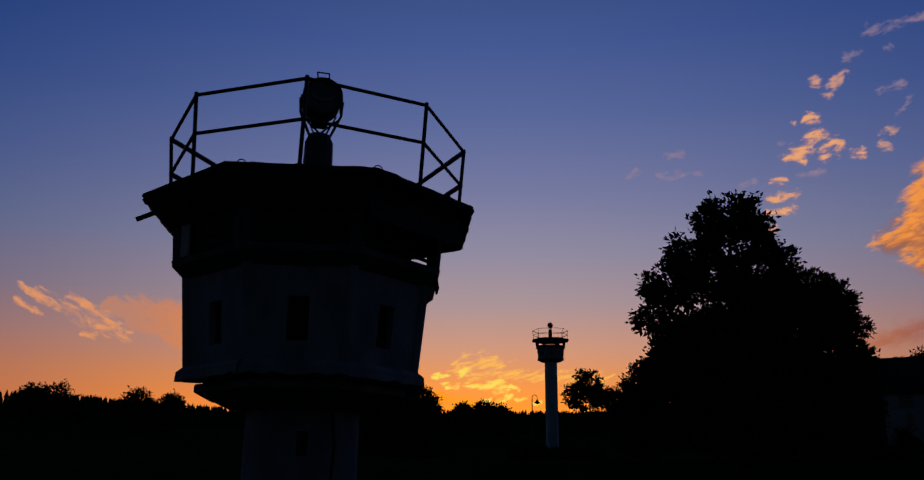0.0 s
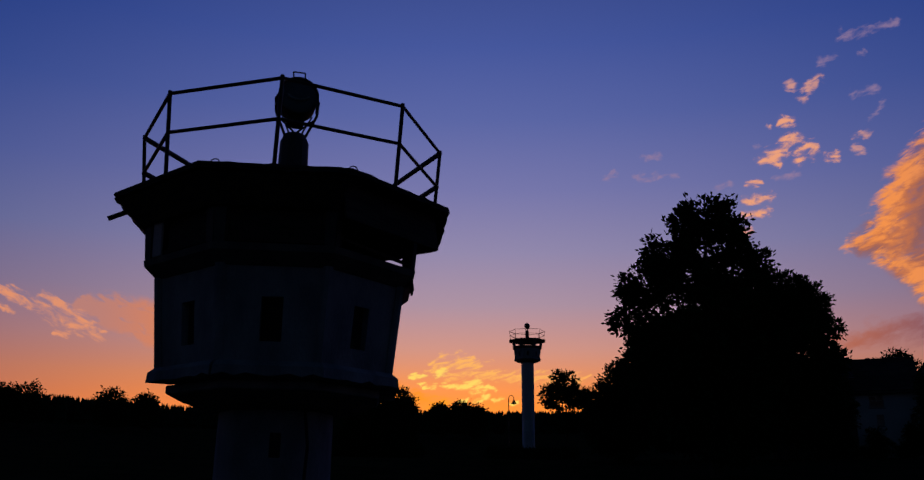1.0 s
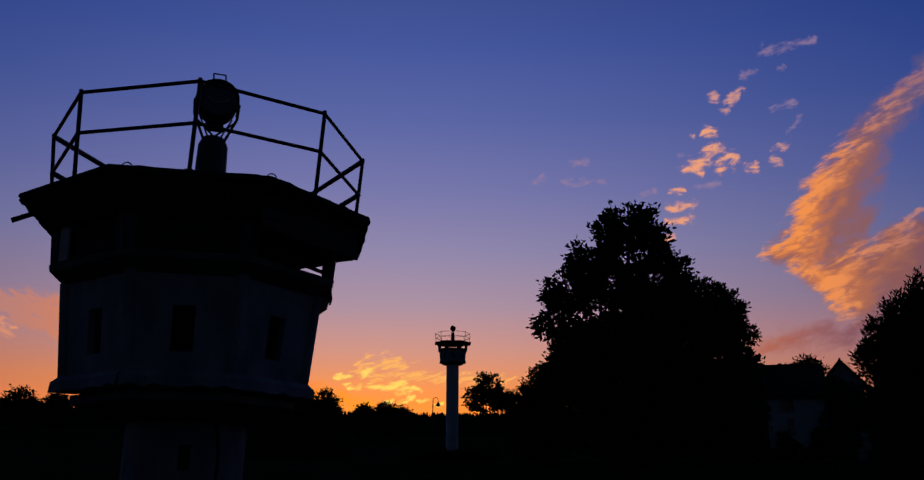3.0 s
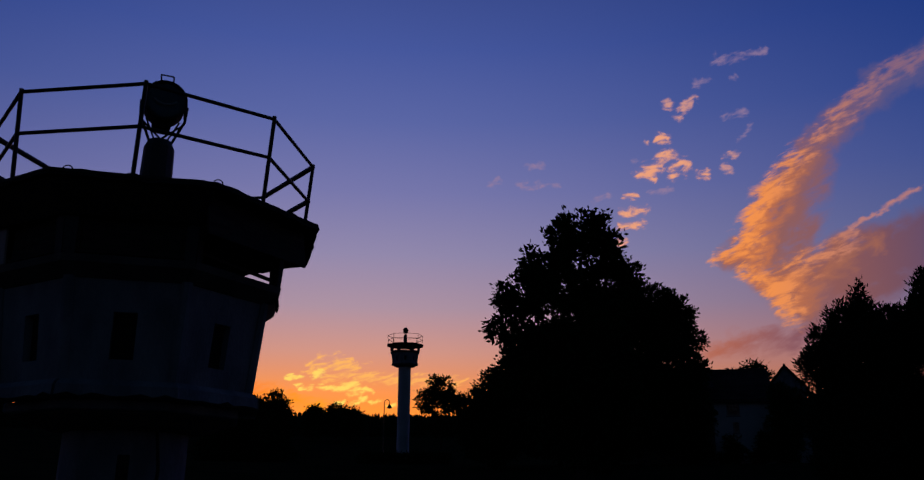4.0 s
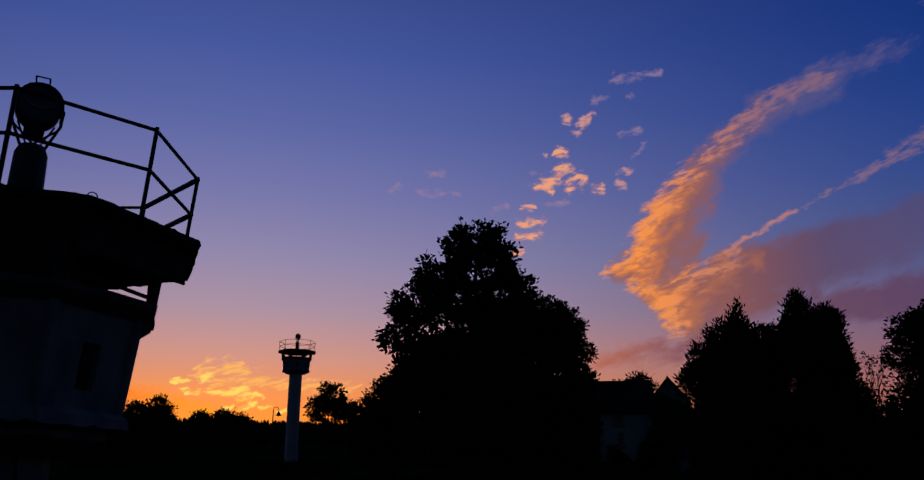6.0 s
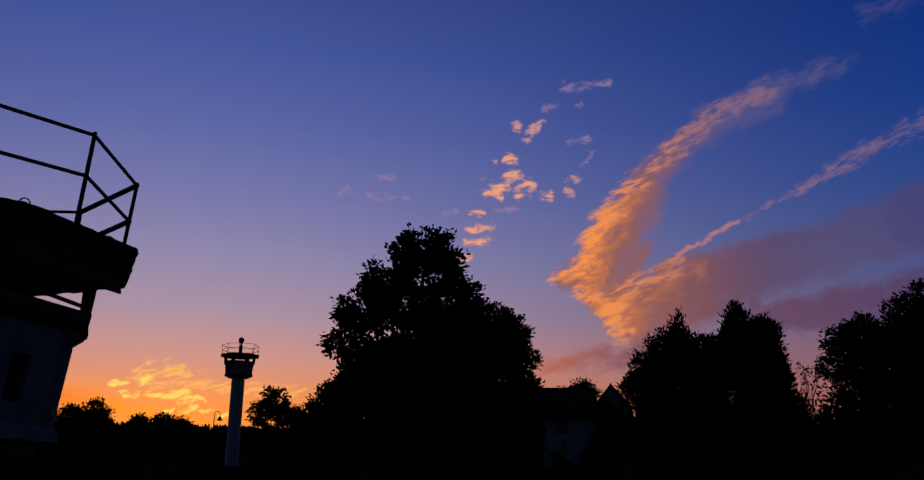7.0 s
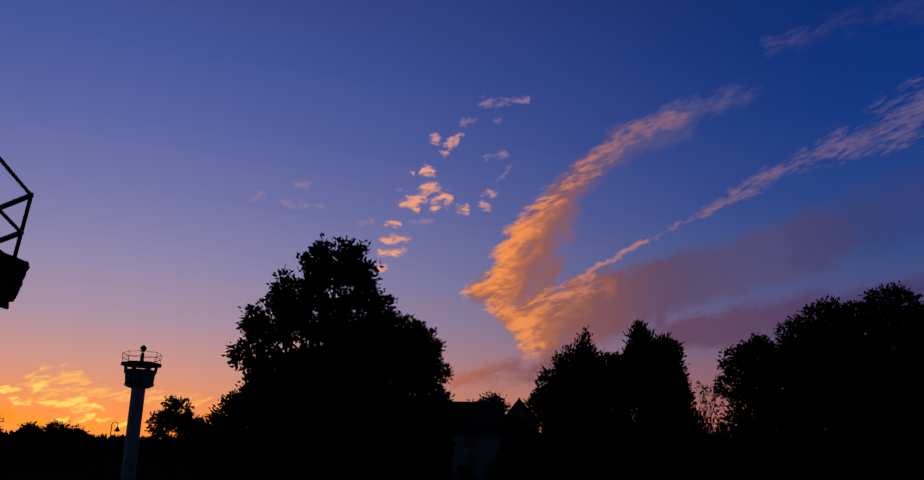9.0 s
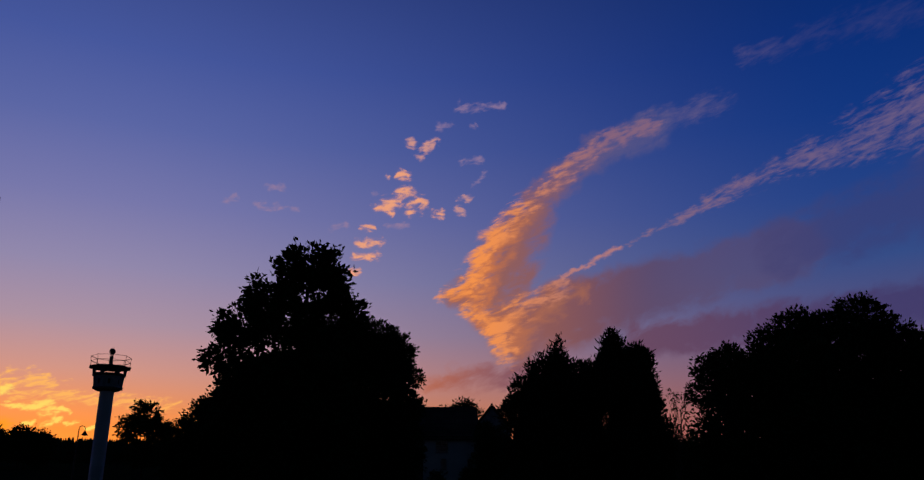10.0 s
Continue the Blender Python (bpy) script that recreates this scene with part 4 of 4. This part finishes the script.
# ---- house on the slope ----
def window(parent, w, h, mt, bars=1):
    bm = bmesh.new()
    for s in (-1, 1):
        box(bm, (0.07, 0.09, h), mt @ Matrix.Translation((s * (w / 2 - 0.035), 0, 0)))
        box(bm, (w - 0.14, 0.09, 0.07), mt @ Matrix.Translation((0, 0, s * (h / 2 - 0.035))))
    for i in range(bars):
        box(bm, (0.045, 0.07, h - 0.14), mt @ Matrix.Translation(((i + 1) * w / (bars + 1) - w / 2, 0, 0)))
    box(bm, (w - 0.14, 0.06, 0.045), mt @ Matrix.Translation((0, 0, h * 0.1)))
    win = part("window", bm, PALE_PAINT, parent, "white-framed casement window")
    bm = bmesh.new()
    box(bm, (w - 0.12, 0.012, h - 0.12), mt @ Matrix.Translation((0, 0.03, 0)))
    part("pane", bm, GLASS, win)
    bm = bmesh.new()
    box(bm, (w + 0.16, 0.2, 0.06), mt @ Matrix.Translation((0, -0.08, -h / 2 - 0.032)))
    part("sill", bm, CONCRETE, win)
    return win


def holed_wall(bm, x0, x1, z0, z1, y, thick, holes):
    """A wall facing -y with oblong openings, built from blocks round them."""
    xs = sorted({x0, x1, *[a for h_ in holes for a in h_[:2]]})
    zs = sorted({z0, z1, *[a for h_ in holes for a in h_[2:]]})
    for a, b in zip(xs, xs[1:]):
        for c_, d_ in zip(zs, zs[1:]):
            if not any(h_[0] <= (a + b) / 2 <= h_[1] and h_[2] <= (c_ + d_) / 2 <= h_[3] for h_ in holes):
                box(bm, (b - a, thick, d_ - c_), Matrix.Translation(((a + b) / 2, y + thick / 2, (c_ + d_) / 2)))
    bmesh.ops.remove_doubles(bm, verts=bm.verts, dist=0.001)


def house(x, y, z, turn, length, depth, eave, rise, holes, wall_mat, label, drawn=None):
    """A gabled house; its long side looks to -y before the turn."""
    t = thing("house", x, y, z, label, "house", "village houses", turn)
    bm = bmesh.new()
    holed_wall(bm, -length / 2, length / 2, 0, eave, -depth / 2, 0.35, holes)
    part("front_wall", bm, wall_mat, t)
    bm = bmesh.new()
    box(bm, (length, 0.35, eave), Matrix.Translation((0, depth / 2 - 0.175, eave / 2)))
    part("back_wall", bm, wall_mat, t)
    for s in (-1, 1):
        bm = bmesh.new()
        prof = [(-depth / 2 + 0.35, 0), (depth / 2 - 0.35, 0), (depth / 2 - 0.35, eave + 0.1), (0, eave + rise - 0.2), (-depth / 2 + 0.35, eave + 0.1)]
        lo = [bm.verts.new((s * length / 2, a, b)) for a, b in prof]
        hi = [bm.verts.new((s * (length / 2 - 0.35), a, b)) for a, b in prof]
        bm.faces.new(lo), bm.faces.new(hi[::-1])
        for k in range(5):
            bm.faces.new((lo[k], hi[k], hi[(k + 1) % 5], lo[(k + 1) % 5]))
        bmesh.ops.recalc_face_normals(bm, faces=bm.faces)
        part("gable_wall", bm, wall_mat, t)
    pitch = math.atan2(rise, depth / 2)
    run = math.hypot(rise, depth / 2) + 0.5
    for s in (-1, 1):
        bm = bmesh.new()
        mt = Matrix.Translation((0, 0, eave + rise)) @ Matrix.Rotation(s * -pitch, 4, "X")
        box(bm, (length + 0.66, run, 0.05), mt @ Matrix.Translation((0, s * run / 2, -0.02)))
        slope = part("roof_slope", bm, TILE, t, "dark tiled roof slope")
        for r in range(int(run / 0.4)):
            bm = bmesh.new()
            box(bm, (length + 0.7, 0.43, 0.05), mt @ Matrix.Translation((0, s * (0.2 + r * 0.4), 0.045)) @ Matrix.Rotation(s * radians(4), 4, "X"))
            part("tile_course", bm, TILE, slope)
    bm = bmesh.new()
    tube(bm, (-length / 2 - 0.36, 0, eave + rise + 0.04), (length / 2 + 0.36, 0, eave + rise + 0.04), 0.12, sides=8)
    part("ridge", bm, TILE, t)
    for i, h_ in enumerate(holes):
        mt = Matrix.Translation(((h_[0] + h_[1]) / 2, -depth / 2 + 0.14, (h_[2] + h_[3]) / 2))
        win = window(t, h_[1] - h_[0], h_[3] - h_[2], mt, 2 if i == drawn else 1)
        if i == drawn:
            # added pale folded cloth that makes these panes read white
            bm = bmesh.new()
            w = h_[1] - h_[0] - 0.1
            folds = [(-w / 2 + w * k / 24, 0.10 + 0.02 * math.sin(k * 1.7)) for k in range(25)]
            rows = [[bm.verts.new(mt @ Vector((a, b, s * (h_[3] - h_[2]) / 2))) for a, b in folds] for s in (-1, 1)]
            for k in range(24):
                bm.faces.new((rows[0][k], rows[0][k + 1], rows[1][k + 1], rows[1][k]))
            part("pane_backing", bm, PALE_PAINT, win, "pale folded cloth behind the panes")
    bm = bmesh.new()
    box(bm, (length - 0.8, depth - 0.8, 0.2), Matrix.Translation((0, 0, eave - 0.15)))
    part("loft_floor", bm, INSIDE, t)
    return t


x, y = at(28.0, 84)
zb = ground_z(x, y) - 0.3
eave = 2.2 + 80 * math.tan(radians(5.6)) - zb + 0.62
house(x, y, zb, -24, 5.0, 8, eave, 3.1, [(-1.35, -0.2, eave - 1.5, eave - 0.42), (-0.9, -0.35, eave - 3.0, eave - 2.05), (1.6, 2.2, eave - 2.9, eave - 2.05)], PLASTER, "pale plastered village house with dark roof")
x, y = at(23.9, 83)
zb = ground_z(x, y) - 0.3
house(x, y, zb, -24, 6.7, 8, eave + 1.0, 2.2, [(1.75, 3.1, eave - 0.5, eave + 0.75), (-1.5, -0.2, eave - 1.2, eave - 0.1)], PLASTER_DIM, "brown rendered house wing with white-framed windows", drawn=0)
x, y = at(30.95, 92)
zb = ground_z(x, y) - 0.3
house(x, y, zb, 60, 5.0, 3.6, 12.75 - zb, 2.1, [], CONCRETE, "narrow grey gabled house behind the conifers")
for az, dist, w, hh, seed in ((27.4, 79, 1.1, 2.5, 62), (29.3, 79.5, 0.9, 2.9, 63), (25.2, 78, 1.3, 3.0, 64)):
    x, y = at(az, dist)
    tree(x, y, "dark garden shrub before the pale house wall", [(0, 0, hh * 0.72, w * 0.7, w * 0.6, hh * 0.26), (0.3, 0, hh * 0.4, w, w * 0.7, hh * 0.3), (-0.4, 0, hh * 0.22, w, w * 0.7, hh * 0.22)], 260, 12, 0.22, 0.14, seed, 0.05, name="shrub", category="shrub", group="garden shrubs")
x, y = at(29.0, 110)
hb = height(8.75, 110, x, y)
tree(x, y, "round tree behind the house roofs", [(0.2, 0, hb - 1.2, 1.5, 1.5, 1.2), (-1.2, 0, hb - 1.9, 1.3, 1.3, 1.0), (1.2, 0, hb - 1.9, 1.0, 1.3, 0.9), (0, 0, hb * 0.55, 2.0, 2.0, hb * 0.25)], 450, 12, 0.4, 0.3, 61, 0.18, group=G)


x, y = at(30.45, 78)
hb = height(7.5, 78, x, y)
tree(x, y, "tall dark bush at the corner of the pale house", [(0.1, 0, hb * 0.78, 0.9, 0.9, hb * 0.2), (0.3, 0, hb * 0.5, 1.25, 1.0, hb * 0.28), (0.2, 0, hb * 0.22, 1.4, 1.0, hb * 0.24), (1.2, 0, hb * 0.6, 0.9, 0.9, hb * 0.3)], 1100, 12, 0.26, 0.16, 65, 0.1, name="bush", category="bush", group="bushes")


# ---- street lamp ----
def street_lamp(x, y, z, hgt, turn):
    t = thing("street_lamp", x, y, z, "street lamp with a curved arm and hanging bell shade", "street lamp", turn=turn)
    bm = bmesh.new()
    tube(bm, (0, 0, 0), (0, 0, 1.0), 0.09, 0.075, 12)
    tube(bm, (0, 0, 1.0), (0, 0, hgt - 0.35), 0.06, 0.045, 12)
    part("pole", bm, STEEL, t)
    bm = bmesh.new()
    prev = Vector((0, 0, hgt - 0.35))
    for i in range(1, 13):
        a = math.pi - math.pi * i / 12
        q = Vector((0.26 + 0.26 * math.cos(a), 0, hgt - 0.35 + 0.30 * math.sin(a)))
        tube(bm, prev, q, 0.03, sides=8)
        prev = q
    tube(bm, prev, prev - Vector((0, 0, 0.25)), 0.03, sides=8)
    part("arm", bm, STEEL, t)
    bm = bmesh.new()
    lathe(bm, [(0.06, 0.38), (0.11, 0.28), (0.19, 0.12), (0.31, 0.0), (0.29, 0.0), (0.17, 0.11), (0.06, 0.24)], 20)
    bm.transform(Matrix.Translation(prev - Vector((0, 0, 0.52))))
    shade = part("shade", bm, DARK_STEEL, t)
    bm = bmesh.new()
    lathe(bm, [(0.02, -0.06), (0.07, -0.05), (0.11, 0.0), (0.11, 0.04)], 16)
    bm.transform(Matrix.Translation(prev - Vector((0, 0, 0.54))))
    part("bulb_glass", bm, GLASS, shade)


x, y = at(4.82, 85)
street_lamp(x, y, ground_z(x, y), height(6.66, 85, x, y) - 0.15, 0)
